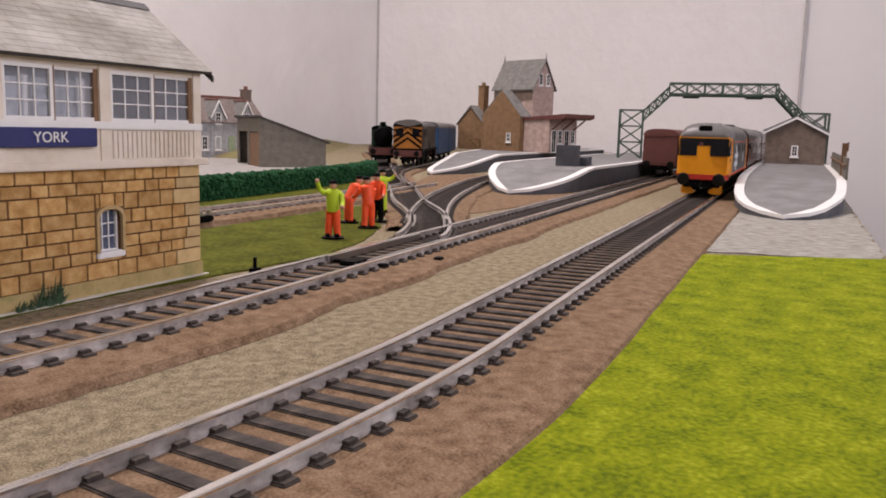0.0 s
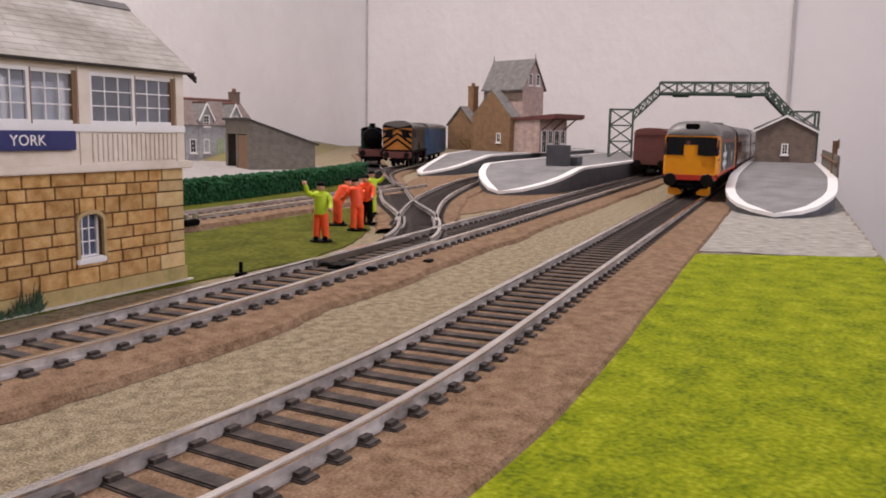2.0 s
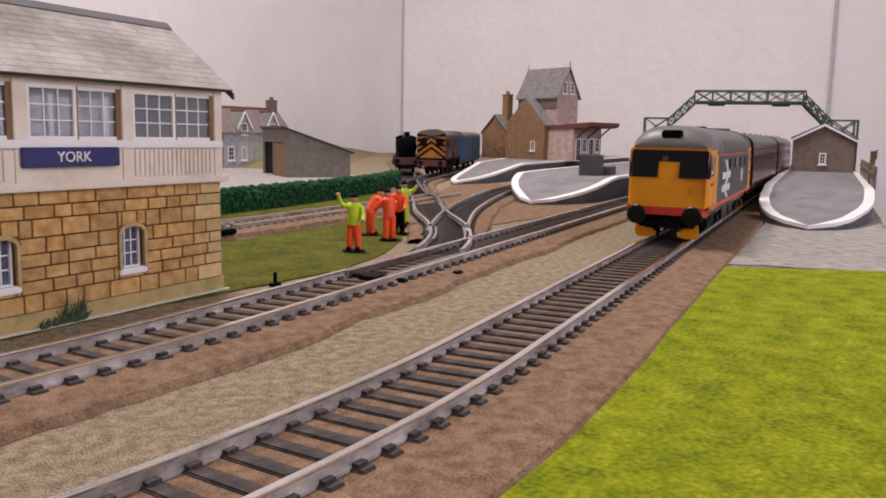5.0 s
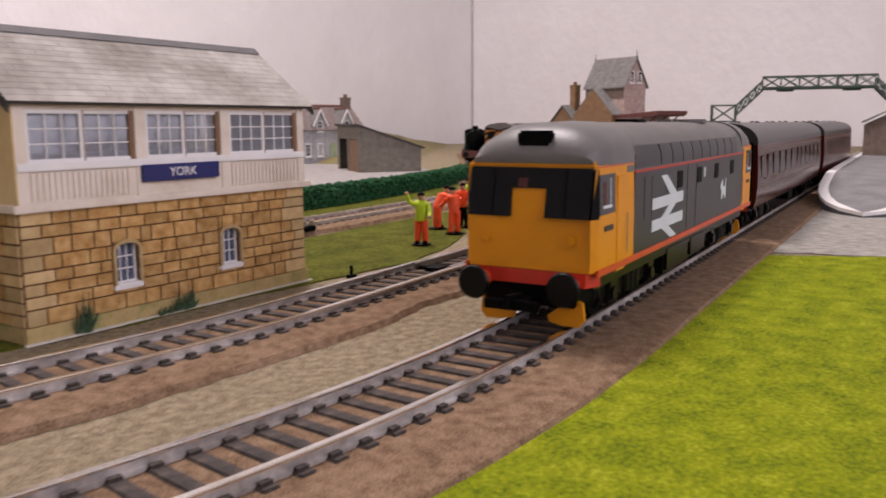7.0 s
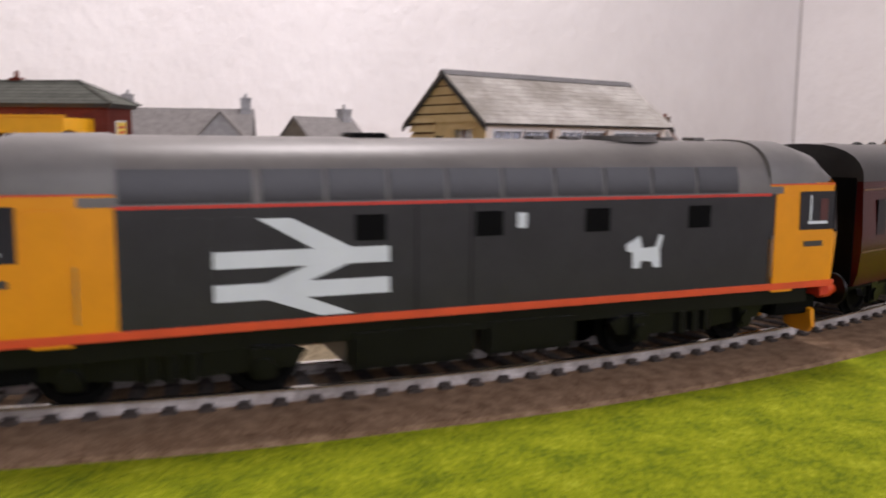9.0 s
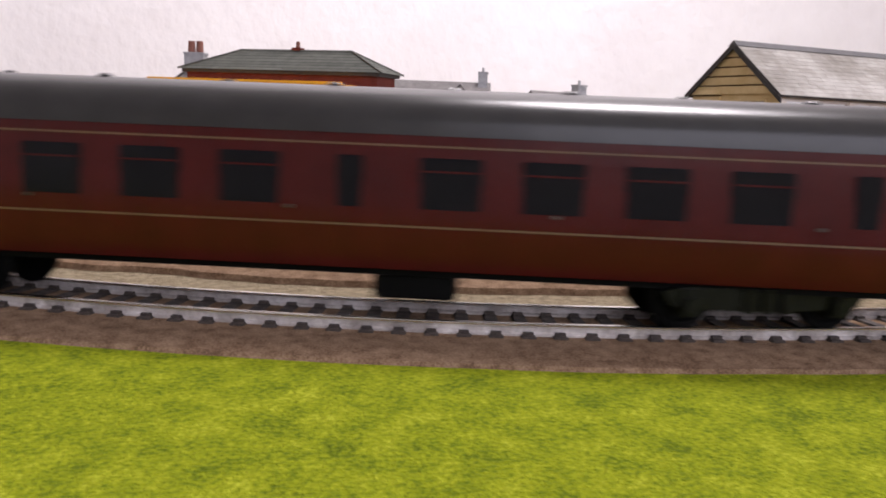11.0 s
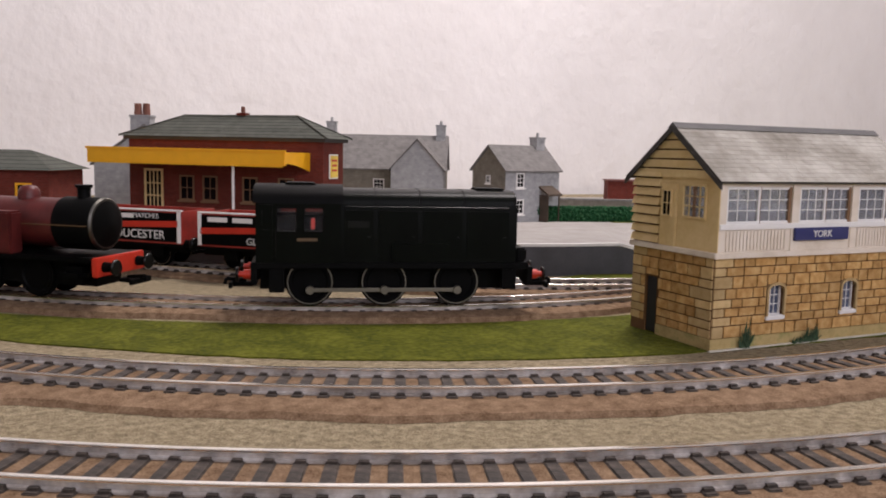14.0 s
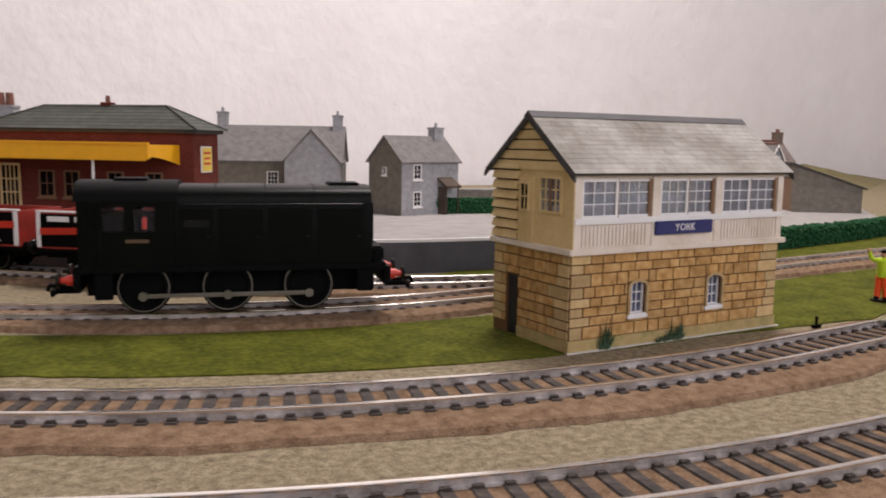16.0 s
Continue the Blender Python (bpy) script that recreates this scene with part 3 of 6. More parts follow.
blade(YARD, 6.6, 70, 120)
blade(YARD, -6.6, 70, 120)
p0 = INNER.pts[si]
part("tie_bar", box(B(), -1.4, 1.4, -12, 13, 2.6, 3.7, 0.3), M["black"], pts_t, "black plastic tie bar", at=place(p0.x + 3, p0.y, 0, 0, 0, 3))
part("tie_bar_block", box(B(), -4.5, 4.5, -4, 2, 2.0, 4.2, 0.5), M["black"], pts_t, "", at=place(p0.x + 2, p0.y, 0, 0, 0, 3))
part("lever", cyl(B(), (0, 0, 0), (0, 0, 4.6), 0.6, 8), M["black"], pts_t, "", at=place(113, -11, 0.4))
part("lever_foot", box(B(), -1.8, 1.8, -1.1, 1.1, 0, 1.4, 0.2), M["black"], pts_t, "", at=place(113, -11, 0.4))
part("spring_box", box(B(), -2.4, 2.4, -1.4, 1.4, 0, 2.2, 0.4), M["black"], pts_t, "", at=place(160, -51, 0.6, 0, 0, 8))
bst = thing("buffer_clip", place(190, 80, 2.6, 0, 0, 3), "black power clip at the siding edge", "track clip")
part("clip_body", box(B(), -5, 5, -2.5, 2, 0, 2.6, 0.5), M["black"], bst)
part("terminal", cyl(B(), (-3, -1, 3), (-3, -1, 5.2), 1.2, 10), M["steel"], bst)
part("terminal", cyl(B(), (3, -1, 3), (3, -1, 5.2), 1.2, 10), M["steel"], bst)


# ---- windows ----
def window(parent, m, w, h, nx, ny, frame_m, pane_m, fw=0.9, bar_w=0.4, name="window", sill=True, sill_m=None, deep=0.8):
    """A framed window in the plane y = 0 of m, facing -y, its lower left corner at the origin."""
    f = part(name, holed(B(), 0, w, 0, h, -deep, 0, [(fw, w - fw, fw, h - fw)]), frame_m, parent, at=m)
    for k in range(1, nx):
        x = fw + (w - 2 * fw) * k / nx
        part("glazing_bar", box(B(), x - bar_w / 2, x + bar_w / 2, -deep * 0.6, -0.05, fw, h - fw), frame_m, f)
    for k in range(1, ny):
        z = fw + (h - 2 * fw) * k / ny
        part("glazing_bar", box(B(), fw, w - fw, -deep * 0.58, -0.07, z - bar_w / 2, z + bar_w / 2), frame_m, f)
    pane = part("pane", box(B(), fw * 0.8, w - fw * 0.8, -0.16, -0.02, fw * 0.8, h - fw * 0.8), pane_m, f)
    pane.visible_shadow = pane_m not in (M["glass"], M["acetate"])
    if sill:
        part("window_sill", box(B(), -fw, w + fw, -deep - 1.2, 0, -1.4, 0, 0.2), sill_m or frame_m, f)
    return f


def text_mesh(name, body, size, material, parent, at, thick=0.15):
    cu = bpy.data.curves.new(name, "FONT")
    cu.body, cu.size, cu.extrude, cu.align_x, cu.align_y = body, size * MM, thick * MM, "CENTER", "CENTER"
    cu.resolution_u = 3
    tmp = new(name, cu)
    me = bpy.data.meshes.new_from_object(tmp.evaluated_get(bpy.context.evaluated_depsgraph_get()))
    bpy.data.objects.remove(tmp)
    me.materials.append(material)
    ob = new(name, me)
    ob.parent, ob.matrix_basis = parent, at
    return ob


# ---- signal box ----
def stone_courses(parent, length, height, m, holes, first=4.2, seed=3, corner_m=None):
    """Courses of separate stones over a wall, each proud of its joint, with holes left out."""
    rnd = random.Random(seed)
    shapes = {}
    z, row = first, 0
    while z < height - 2.0:
        h = rnd.choice((3.2, 3.8, 4.4))
        h = min(h, height - z)
        x = 0.0
        while x < length - 0.5:
            w = rnd.choice((5.0, 6.5, 8.0, 10.0))
            quoin = x == 0 or x + w > length - 4
            if x == 0:
                w = (5.5, 8.5)[row % 2]
            if length - x - w < 4:
                w = length - x
            cut, fill = [(x, x + w)], []
            for a, b, c, d in holes:
                if z + h > c and z < d:
                    nxt = []
                    for u, v in cut:
                        if v <= a or u >= b:
                            nxt.append((u, v))
                        else:
                            nxt += [(u, a)] if a - u > 1 else []
                            nxt += [(b, v)] if v - b > 1 else []
                            p, q = max(u, a), min(v, b)
                            if q - p > 0.8:
                                fill += [(p, q, z, c - z)] if c - z > 0.8 else []
                                fill += [(p, q, d, z + h - d)] if z + h - d > 0.8 else []
                    cut = nxt
            for u, v in cut:
                key = (round((v - u) * 2) / 2, h, quoin)
                if key not in shapes:
                    shapes[key] = mesh_of("stone", box(B(), 0.22, key[0] - 0.22, -0.45, 0.1, 0.22, h - 0.22, 0.12), M["stone_pale"] if quoin else M["stone"])
                again("stone", shapes[key], parent, m @ place(u, 0, z))
            for p, q, low, tall in fill:
                again("stone", mesh_of("stone", box(B(), 0.2, q - p - 0.2, -0.45, 0.1, 0.2, tall - 0.1, 0.1), M["stone"]), parent, m @ place(p, 0, low))
            x += w
        z += h
        row += 1


def signal_box():
    t = thing("signal_box", place(0, 0, 0.4), "cream signal box on a buff stone base with slate roof", "signal box")
    L, D, H, E, R = 101.0, 45.0, 33.0, 60.5, 80.5
    front = part("base_wall", holed(B(), 0, L, 0, H, 0, 2.0, [(26, 33.5, 11, 22.5), (63.5, 71, 11, 22.5)]), M["stone_joint"], t, "buff stone base wall with brown joints")
    left = part("base_wall", holed(B(), 2.0, D - 2, 0, H, 0, 2.0, [(30, 36.5, 0, 22)], "x"), M["stone_joint"], t, "buff stone end wall with a dark door")
    right = part("base_wall", box(B(), L - 2, L, 2, D - 2, 0, H), M["stone_joint"], t)
    part("base_wall", box(B(), 0, L, D - 2, D, 0, H), M["stone_joint"], t)
    stone_courses(front, L, H, Matrix(), [(25.1, 34.4, 9.6, 22.6), (62.6, 71.9, 9.6, 22.6)], seed=5)
    stone_courses(left, D, H, place(0, D, 0, 0, 0, -90), [(D - 37.2, D - 29.3, 0, 22.6)], seed=8)
    stone_courses(right, D, H, place(L, 0, 0, 0, 0, 90), [], seed=11)
    pl = B()
    box(pl, -0.6, L + 0.6, -0.7, 0.3, 0, 4.2, 0.2)
    box(pl, L - 0.3, L + 0.7, 0.4, D, 0, 4.2, 0.2)
    box(pl, -0.7, 0.3, 0.4, 29.3, 0, 4.2, 0.2)
    part("plinth", pl, M["plinth"], t, "moss-stained stone plinth")
    part("card_edge", box(B(), -1.5, L + 1.5, -2.0, -0.8, 0, 0.5), M["wire"], t, "frayed pale card edge")
    part("door", box(B(), 0.6, 1.6, 30.2, 36.3, 0.3, 21.8, 0.2), paint("dark_blue_door", (0.012, 0.014, 0.02), 0.5), t, "near-black lower door")
    for x in (26, 63.5):
        arch = B()
        pts = [(x - 0.9, 11)] + [(x - 0.9, 20.5)] + [(x + 3.75 + 4.65 * math.cos(a), 20.5 + 2.9 * math.sin(a)) for a in [math.pi * (1 - k / 8) for k in range(1, 8)]] + [(x + 8.4, 20.5), (x + 8.4, 11), (x + 7.5, 11), (x + 7.5, 20.3)]
        pts += [(x + 3.75 + 3.75 * math.cos(a), 20.3 + 2.1 * math.sin(a)) for a in [math.pi * k / 8 for k in range(1, 8)]] + [(x, 20.3), (x, 11)]
        prism(arch, pts, -0.9, 0.2, "y")
        part("window_surround", arch, M["stone_pale"], t, "pale arched stone surround")
        w = window(t, place(x, 1.95, 11), 7.5, 11.4, 3, 3, M["white"], M["pane_blue"], 0.6, 0.32, "lower_window", False)
        part("window_sill", box(B(), -0.9, 8.4, -2.9, 0, -1.5, 0.2, 0.3), M["white"], w, "white painted sill")
    # ledge and upper cabin
    ledge = B()
    box(ledge, -2, L + 2, -2.4, D + 1, H, H + 2.0, 0.3)
    part("ledge", ledge, M["cream"], t)
    cab = B()
    z0, z1 = H + 2.0, E
    sill_z, head_z = 45.0, 58.0
    box(cab, 0, L, -0.8, 0.8, z0, sill_z)
    box(cab, 0, L, -0.8, 0.8, head_z, z1)
    posts = [(0, 3.0), (34, 37.5), (64.5, 68), (L - 3, L)]
    for a, b in posts:
        box(cab, a, b, -1.2, 1.0, z0, z1)
    box(cab, L - 1.6, L, 0.8, D, z0, z1)
    box(cab, 1.8, L - 1.6, D - 1.6, D, z0, sill_z)
    box(cab, 1.8, L - 1.6, D - 1.6, D, head_z, z1)
    box(cab, 1.8, 6, D - 1.6, D, sill_z, head_z)
    part("cabin_wall", cab, M["cream"], t, "cream panelled cabin wall")
    # plank grooves below the windows
    for a, b in ((3.4, 33.6), (37.9, 64.1), (68.4, L - 3.4)):
        x = a
        while x + 1.5 < b:
            if not (37 < x < 64.4):
                part("board", box(B(), x, x + 1.35, -1.25, -0.8, z0 + 0.6, sill_z - 2.4, 0.12), M["cream"], t)
            x += 1.62
    part("window_ledge", box(B(), 0, L, -1.7, -0.8, sill_z - 2.0, sill_z, 0.2), M["white"], t)
    # sliding sashes: two a bay
    for a, b in ((3, 34), (37.5, 64.5), (68, L - 3)):
        half = (b - a) / 2
        for k in range(2):
            x = a + k * half
            f = window(t, place(x, -0.1 + 0.5 * k, sill_z), half, head_z - sill_z, 3, 3, M["white"], M["acetate"], 0.9, 0.32, "sash_window", False)
        part("mullion", box(B(), a + half - 0.7, a + half + 0.7, -0.6, 0.6, sill_z, head_z), M["trim_brown"], t, "brown timber mullion")
        part("jamb", box(B(), b - 1.3, b, -0.5, 0.7, sill_z, head_z), M["trim_brown"], t, "brown timber jamb")
    for x in (6, 24, 42, 60, 79):
        window(t, place(x + 17, D - 0.9, sill_z, 0, 0, 180), 17, head_z - sill_z, 3, 3, M["white"], M["acetate"], 0.8, 0.35, "rear_window", False)
    # boarded left end
    z, n = z0, 0
    while z < E - 0.5:
        part("weatherboard", prism(B(), [(0.0, z + 0.5), (-1.9, z + 0.5), (-0.8, z + 3.35), (0.0, z + 3.35)], 29.5, D + 0.4, "y"), M["buff"], t)
        z += 3.55
    g = B()
    box(g, -0.4, 1.8, -1.15, 29.5, z0, 46)
    box(g, -0.4, 1.8, -1.15, 5, 46, E)
    box(g, -0.4, 1.8, 17.5, 29.5, 46, E)
    box(g, -0.4, 1.8, 5, 17.5, 58.5, E)
    part("end_wall", g, M["buff"], t, "buff weatherboarded end wall")
    part("board_backing", box(B(), -0.2, 1.8, 29.5, D, z0, E), M["stone_joint"], t)
    window(t, place(-0.2, 17.5, 46, 0, 0, -90), 12.5, 12.5, 4, 3, M["buff"], M["acetate"], 0.8, 0.4, "end_window", False)
    part("mullion", box(B(), -0.8, 0.2, 10.7, 11.8, 46, 58.5), M["trim_brown"], t)
    d = part("cabin_door", box(B(), -1.3, -0.3, 20.2, 29, z0, 58, 0.2), M["buff"], t, "buff boarded cabin door")
    window(d, place(-1.35, 27.5, 46, 0, 0, -90), 5.6, 10, 2, 2, M["buff"], M["black_gloss"], 0.6, 0.4, "door_window", False)
    part("gable_backing", prism(B(), [(0, E - 0.5), (D, E - 0.5), (D / 2, R - 2)], -0.2, 1.6), M["stone_joint"], t)
    k, z = 0, E
    while z < R - 5:
        low, high = [22.9 - (26.1 - (h - E + 2.0) * 26.5 / 20.0) for h in (z, z + 2.9)]
        part("gable_board", prism(B(), [(low, z), (45.8 - low, z), (45.8 - high, z + 2.9), (high, z + 2.9)], -1.2 + 0.001 * k, 0.2, "x"), M["buff"], t)
        z += 3.5
        k += 1
    # roof slopes in slate courses
    rise, run = R - E, 26.5
    ln = math.hypot(rise, run)
    ang = math.degrees(math.atan2(rise, run))
    for side in (0, 1):
        m = place(-2.4, -3.6, E - 0.6, ang) if side == 0 else place(L + 2.4, D + 4.4, E - 0.6, ang, 0, 180)
        slope = part("roof_slope", box(B(), 0, L + 4.8, 0, ln, -0.9, 0, 0.1), M["edge_dark"], t, "slate roof slope with dark card edge", at=m)
        rows = 13
        for r in range(rows):
            y = ln * r / rows
            wides = (6.1, 7.3, 9.0, 12.4)
            x, rr = 0.0, random.Random(r * 7 + side)
            while x < L + 4.8:
                w = min(rr.choice(wides), L + 4.8 - x)
                if L + 4.8 - x - w < 2:
                    w = L + 4.8 - x
                key = ("slate", round(w, 1))
                if key not in SLATES:
                    SLATES[key] = mesh_of("slate", prism(B(), [(0, 0.05), (0, 0.19), (ln / rows + 0.3, 0.12), (ln / rows + 0.3, 0.05)], 0.04, round(w, 1) - 0.04), M["slate"])
                again("slate", SLATES[key], slope, place(x, y, 0))
                x += w
    part("ridge", prism(B(), [(D / 2 - 2.2, R - 2.0), (D / 2 + 0.4, R + 0.1), (D / 2 + 3.0, R - 2.0)], -2.6, L + 2.6), M["ridge_grey"], t, "plain dark grey ridge strip")
    for x in (-2.7, L + 2.0):
        bb = B()
        prism(bb, [(-3.8, E - 1.6), (D / 2 + 0.4, R - 1.0), (D + 4.6, E - 1.6), (D + 4.6, E - 3.4), (D / 2 + 0.4, R - 3.2), (-3.8, E - 3.4)], x, x + 0.7)
        part("bargeboard", bb, M["edge_dark"], t)
    part("floor_board", box(B(), 2, L - 1.8, 1, D - 1.8, H + 2, H + 2.6), M["trim_brown"], t)
    part("lever_frame", box(B(), 20, 80, 12, 17, H + 2.6, H + 9, 0.5), M["trim_brown"], t)
    s = part("name_board", box(B(), 35.0, 62.4, -2.4, -1.3, 38.6, 43.3, 0.2), M["navy"], t, "navy name board with white letters")
    text_mesh("letters", "YORK", 3.6, M["white"], s, place(48.7, -2.5, 40.9, 90))
    # painted tufts at the foot
    for x, hgt in ((14, 9), (16, 12), (46, 7), (49, 8.5), (40, 3.5)):
        tf = B()
        for k in range(26):
            a = random.uniform(-0.55, 0.55)
            foot = x + random.uniform(-2.2, 2.2)
            cyl(tf, (foot, -1.7, 0.2), (foot + 5 * a, -2.2 + random.uniform(-0.9, 0.5), hgt * random.uniform(0.35, 1) * (1 - 0.8 * abs(a))), 0.34, 5, 0.05)
        part("tuft", tf, M["tuft"], t, "dark green grass tuft")
    return t


SLATES = {}
signal_box()


# ---- painted model figures ----
def figure(x, y, turn, top, legs, arm_up, bend, label):
    """A painted model workman on a small black base, cast in one piece."""
    bm = B()
    mats = [M["black"], legs, top, M["skin"]]
    def step(n, fn):
        before = set(bm.faces)
        fn()
        for f in bm.faces:
            if f not in before:
                f.material_index = n
    lean = Vector((bend * 4.2, 0, -bend * 1.6))
    step(0, lambda: cyl(bm, (0, 0, 0), (0, 0, 0.7), 4.6, 14))
    for s in (-1, 1):
        step(0, lambda: ball(bm, (0.9, s * 1.9, 1.4), 1.2, 1.7, 0.9, 0.8, 8))
        step(1, lambda: cyl(bm, (0, s * 1.9, 1.2), (0.3 * s, s * 1.3, 11.2), 1.35, 10, 1.75))
    step(1, lambda: ball(bm, (0, 0, 11.2), 2.8, 0.8, 1.05, 0.8, 10))
    sh = Vector((0, 0, 18.6)) + lean
    step(2, lambda: cyl(bm, (0, 0, 11), sh, 2.6, 12, 3.0))
    step(2, lambda: ball(bm, sh, 3.0, 0.75, 1.25, 0.6, 10))
    hd = sh + Vector((bend * 2.0, 0, 3.2))
    step(3, lambda: ball(bm, hd, 1.75, 1, 0.9, 1.15, 10))
    step(0, lambda: ball(bm, hd + Vector((0, 0, 0.9)), 1.75, 1.05, 0.98, 0.7, 10))
    for s, up in ((-1, arm_up[0]), (1, arm_up[1])):
        a = sh + Vector((0, s * 3.4, -0.4))
        el = a + Vector((1.5 + bend, s * (0.7 + 1.1 * abs(up)), -3.8 + 5.6 * up))
        ha = el + Vector((2.2, s * 0.5, -2.4 + 6.4 * up))
        step(2, lambda: cyl(bm, a, el, 1.15, 8, 1.0))
        step(2, lambda: cyl(bm, el, ha, 1.0, 8, 0.85))
        step(3, lambda: ball(bm, ha, 0.95, 1, 1, 1, 8))
    me = mesh_of("model_figure", bm, mats[0], 45)
    for m in mats[1:]:
        me.materials.append(m)
    ob = new("model_figure", me)
    ob.matrix_basis = place(x, y, 0.5, 0, 0, turn)
    return tagged(ob, label, "figurine", "painted workmen beside the points")


figure(192, 13, 200, M["hiviz"], M["orange"], (0.95, 0.1), 0.0, "painted figurine in lime jacket with raised arm")
figure(243, 38, 330, M["orange"], M["orange"], (0.1, 0.25), 0.9, "painted figurine in orange overalls bending over")
figure(231, 20, 60, M["orange"], M["orange"], (0.05, 0.2), 0.35, "painted figurine in orange overalls beside the points")
figure(256, 30, 190, M["orange"], M["black"], (0.1, 0.1), 0.2, "painted figurine in orange jacket and dark trousers")
figure(287, 46, 250, M["hiviz"], M["hiviz"], (0.15, 0.75), 0.1, "painted figurine in lime suit with outstretched arm")


# ---- platforms ----
PH = 18.0


def platform(label, pts_left, pts_right, tip, ramp_from, group, z_tip=3.0):
    """A platform with a rounded end that slopes to the ground: left and right edges from the tip onward, as (x, y)."""
    t = thing("station_platform", Matrix(), label, "platform", group)
    x_tip = tip[0]
    def z_at(x):
        return PH if x >= ramp_from else z_tip + (PH - z_tip) * max(0.0, (x - x_tip)) / (ramp_from - x_tip)
    left = [Vector(p) for p in spline(pts_left, 8)]
    right = [Vector(p) for p in spline(pts_right, 8)]
    def strip(bm, a, b, za, zb):
        n = min(len(a), len(b))
        for k in range(n - 1):
            q = [bm.verts.new((p.x, p.y, z)) for p, z in ((a[k], za(a[k].x)), (a[k + 1], za(a[k + 1].x)), (b[k + 1], zb(b[k + 1].x)), (b[k], zb(b[k].x)))]
            bm.faces.new(q)
    n = 60
    def even(e):
        L = Line(e)
        return [L.at(L.run[-1] * k / n) for k in range(n + 1)]
    le, ri = even(left), even(right)
    bm = B()
    strip(bm, le, ri, lambda x: z_at(x), lambda x: z_at(x))
    bmesh.ops.remove_doubles(bm, verts=bm.verts, dist=0.01)
    bmesh.ops.recalc_face_normals(bm, faces=bm.faces)
    part("platform_surface", bm, M["platform_top"], t, "grey paper platform surface")
    for e, s in ((le, -1), (ri, 1)):
        bm = B()
        inner = [p.lerp(q, min(1.0, 6.0 / max(6.0, (q - p).length)) if (q - p).length > 12 else 0.5) for p, q in zip(e, ri if e is le else le)]
        up = lambda x: z_at(x) + 0.45
        strip(bm, e, inner, up, up)
        strip(bm, e, e, up, lambda x: z_at(x) - 1.6)
        bmesh.ops.remove_doubles(bm, verts=bm.verts, dist=0.01)
        bmesh.ops.recalc_face_normals(bm, faces=bm.faces)
        part("white_edging", bm, M["white"], t, "white painted edging strip")
        bm = B()
        c = [p.lerp(q, 0.012) for p, q in zip(e, ri if e is le else le)]
        strip(bm, c, c, lambda x: z_at(x) - 0.4, lambda x: 0.0)
        bmesh.ops.remove_doubles(bm, verts=bm.verts, dist=0.01)
        part("platform_face", bm, M["platform_side"], t, "dark grey platform face")
    return t


platform("grey platform with white edging and rounded sloping end", [(404, -142), (424, -122), (470, -108), (560, -101), (800, -86), (1150, -68), (1450, -52)], [(404, -142), (418, -157), (450, -167), (520, -172), (800, -158), (1150, -139), (1450, -122)], (404, -142), 540, "island platforms")
platform("grey island platform with curved white edging", [(462, 44), (480, 62), (540, 92), (640, 108), (800, 118), (1150, 132), (1450, 146)], [(462, 44), (480, 26), (540, 12), (700, 14), (900, 24), (1150, 36), (1450, 50)], (462, 44), 560, "island platforms")
platform("grey platform before the tall station house", [(640, 196), (662, 212), (760, 238), (900, 275), (1150, 350), (1350, 420)], [(640, 196), (690, 184), (780, 188), (900, 196), (1150, 206), (1350, 216)], (640, 196), 800, "island platforms")


def goods_platform():
    t = thing("station_platform", Matrix(), "grey platform with white edge before the red station", "platform")
    edge = [Vector(p) for p in spline([(-270, 420), (-205, 330), (-130, 264), (-60, 212), (25, 178), (85, 167)], 10)]
    top = B()
    back = [Vector((p.x + 70, p.y + 130)) for p in edge]
    for k in range(len(edge) - 1):
        top.faces.new([top.verts.new((p.x, p.y, PH)) for p in (edge[k], edge[k + 1], back[k + 1], back[k])])
    bmesh.ops.remove_doubles(top, verts=top.verts, dist=0.01)
    end, eb = edge[-1], back[-1]
    r1, r2 = Vector((end.x + 62, end.y - 12)), Vector((eb.x + 62, eb.y - 12))
    top.faces.new([top.verts.new(v) for v in ((end.x, end.y, PH), (r1.x, r1.y, 1.5), (r2.x, r2.y, 1.5), (eb.x, eb.y, PH))])
    bmesh.ops.recalc_face_normals(top, faces=top.faces)
    part("platform_surface", top, M["tarmac"], t)
    face, white = B(), B()
    for k in range(len(edge) - 1):
        p, q = edge[k], edge[k + 1]
        face.faces.new([face.verts.new(v) for v in ((p.x, p.y, 0), (q.x, q.y, 0), (q.x, q.y, PH - 1), (p.x, p.y, PH - 1))])
        n = Vector((0.5, 0.85)) * 3
        for a, b in (((p.x, p.y, PH + 0.3), (p.x + n.x, p.y + n.y, PH + 0.3)), ((p.x - 0.4, p.y - 0.5, PH - 1.2), (p.x - 0.4, p.y - 0.5, PH + 0.3))):
            d = Vector((q.x - p.x, q.y - p.y, 0))
            white.faces.new([white.verts.new(v) for v in (a, tuple(Vector(a) + d), tuple(Vector(b) + d), b)])
    face.faces.new([face.verts.new(v) for v in ((end.x, end.y, 0), (r1.x, r1.y, 0), (r1.x, r1.y, 1.5), (end.x, end.y, PH - 1))])
    bar(white, (end.x, end.y - 0.4, PH - 0.3), (r1.x, r1.y - 0.4, 1.6), 1.6)
    part("platform_face", face, M["platform_side"], t, "dark grey platform face")
    part("white_edging", white, M["white"], t, "white painted edge strip")


goods_platform()


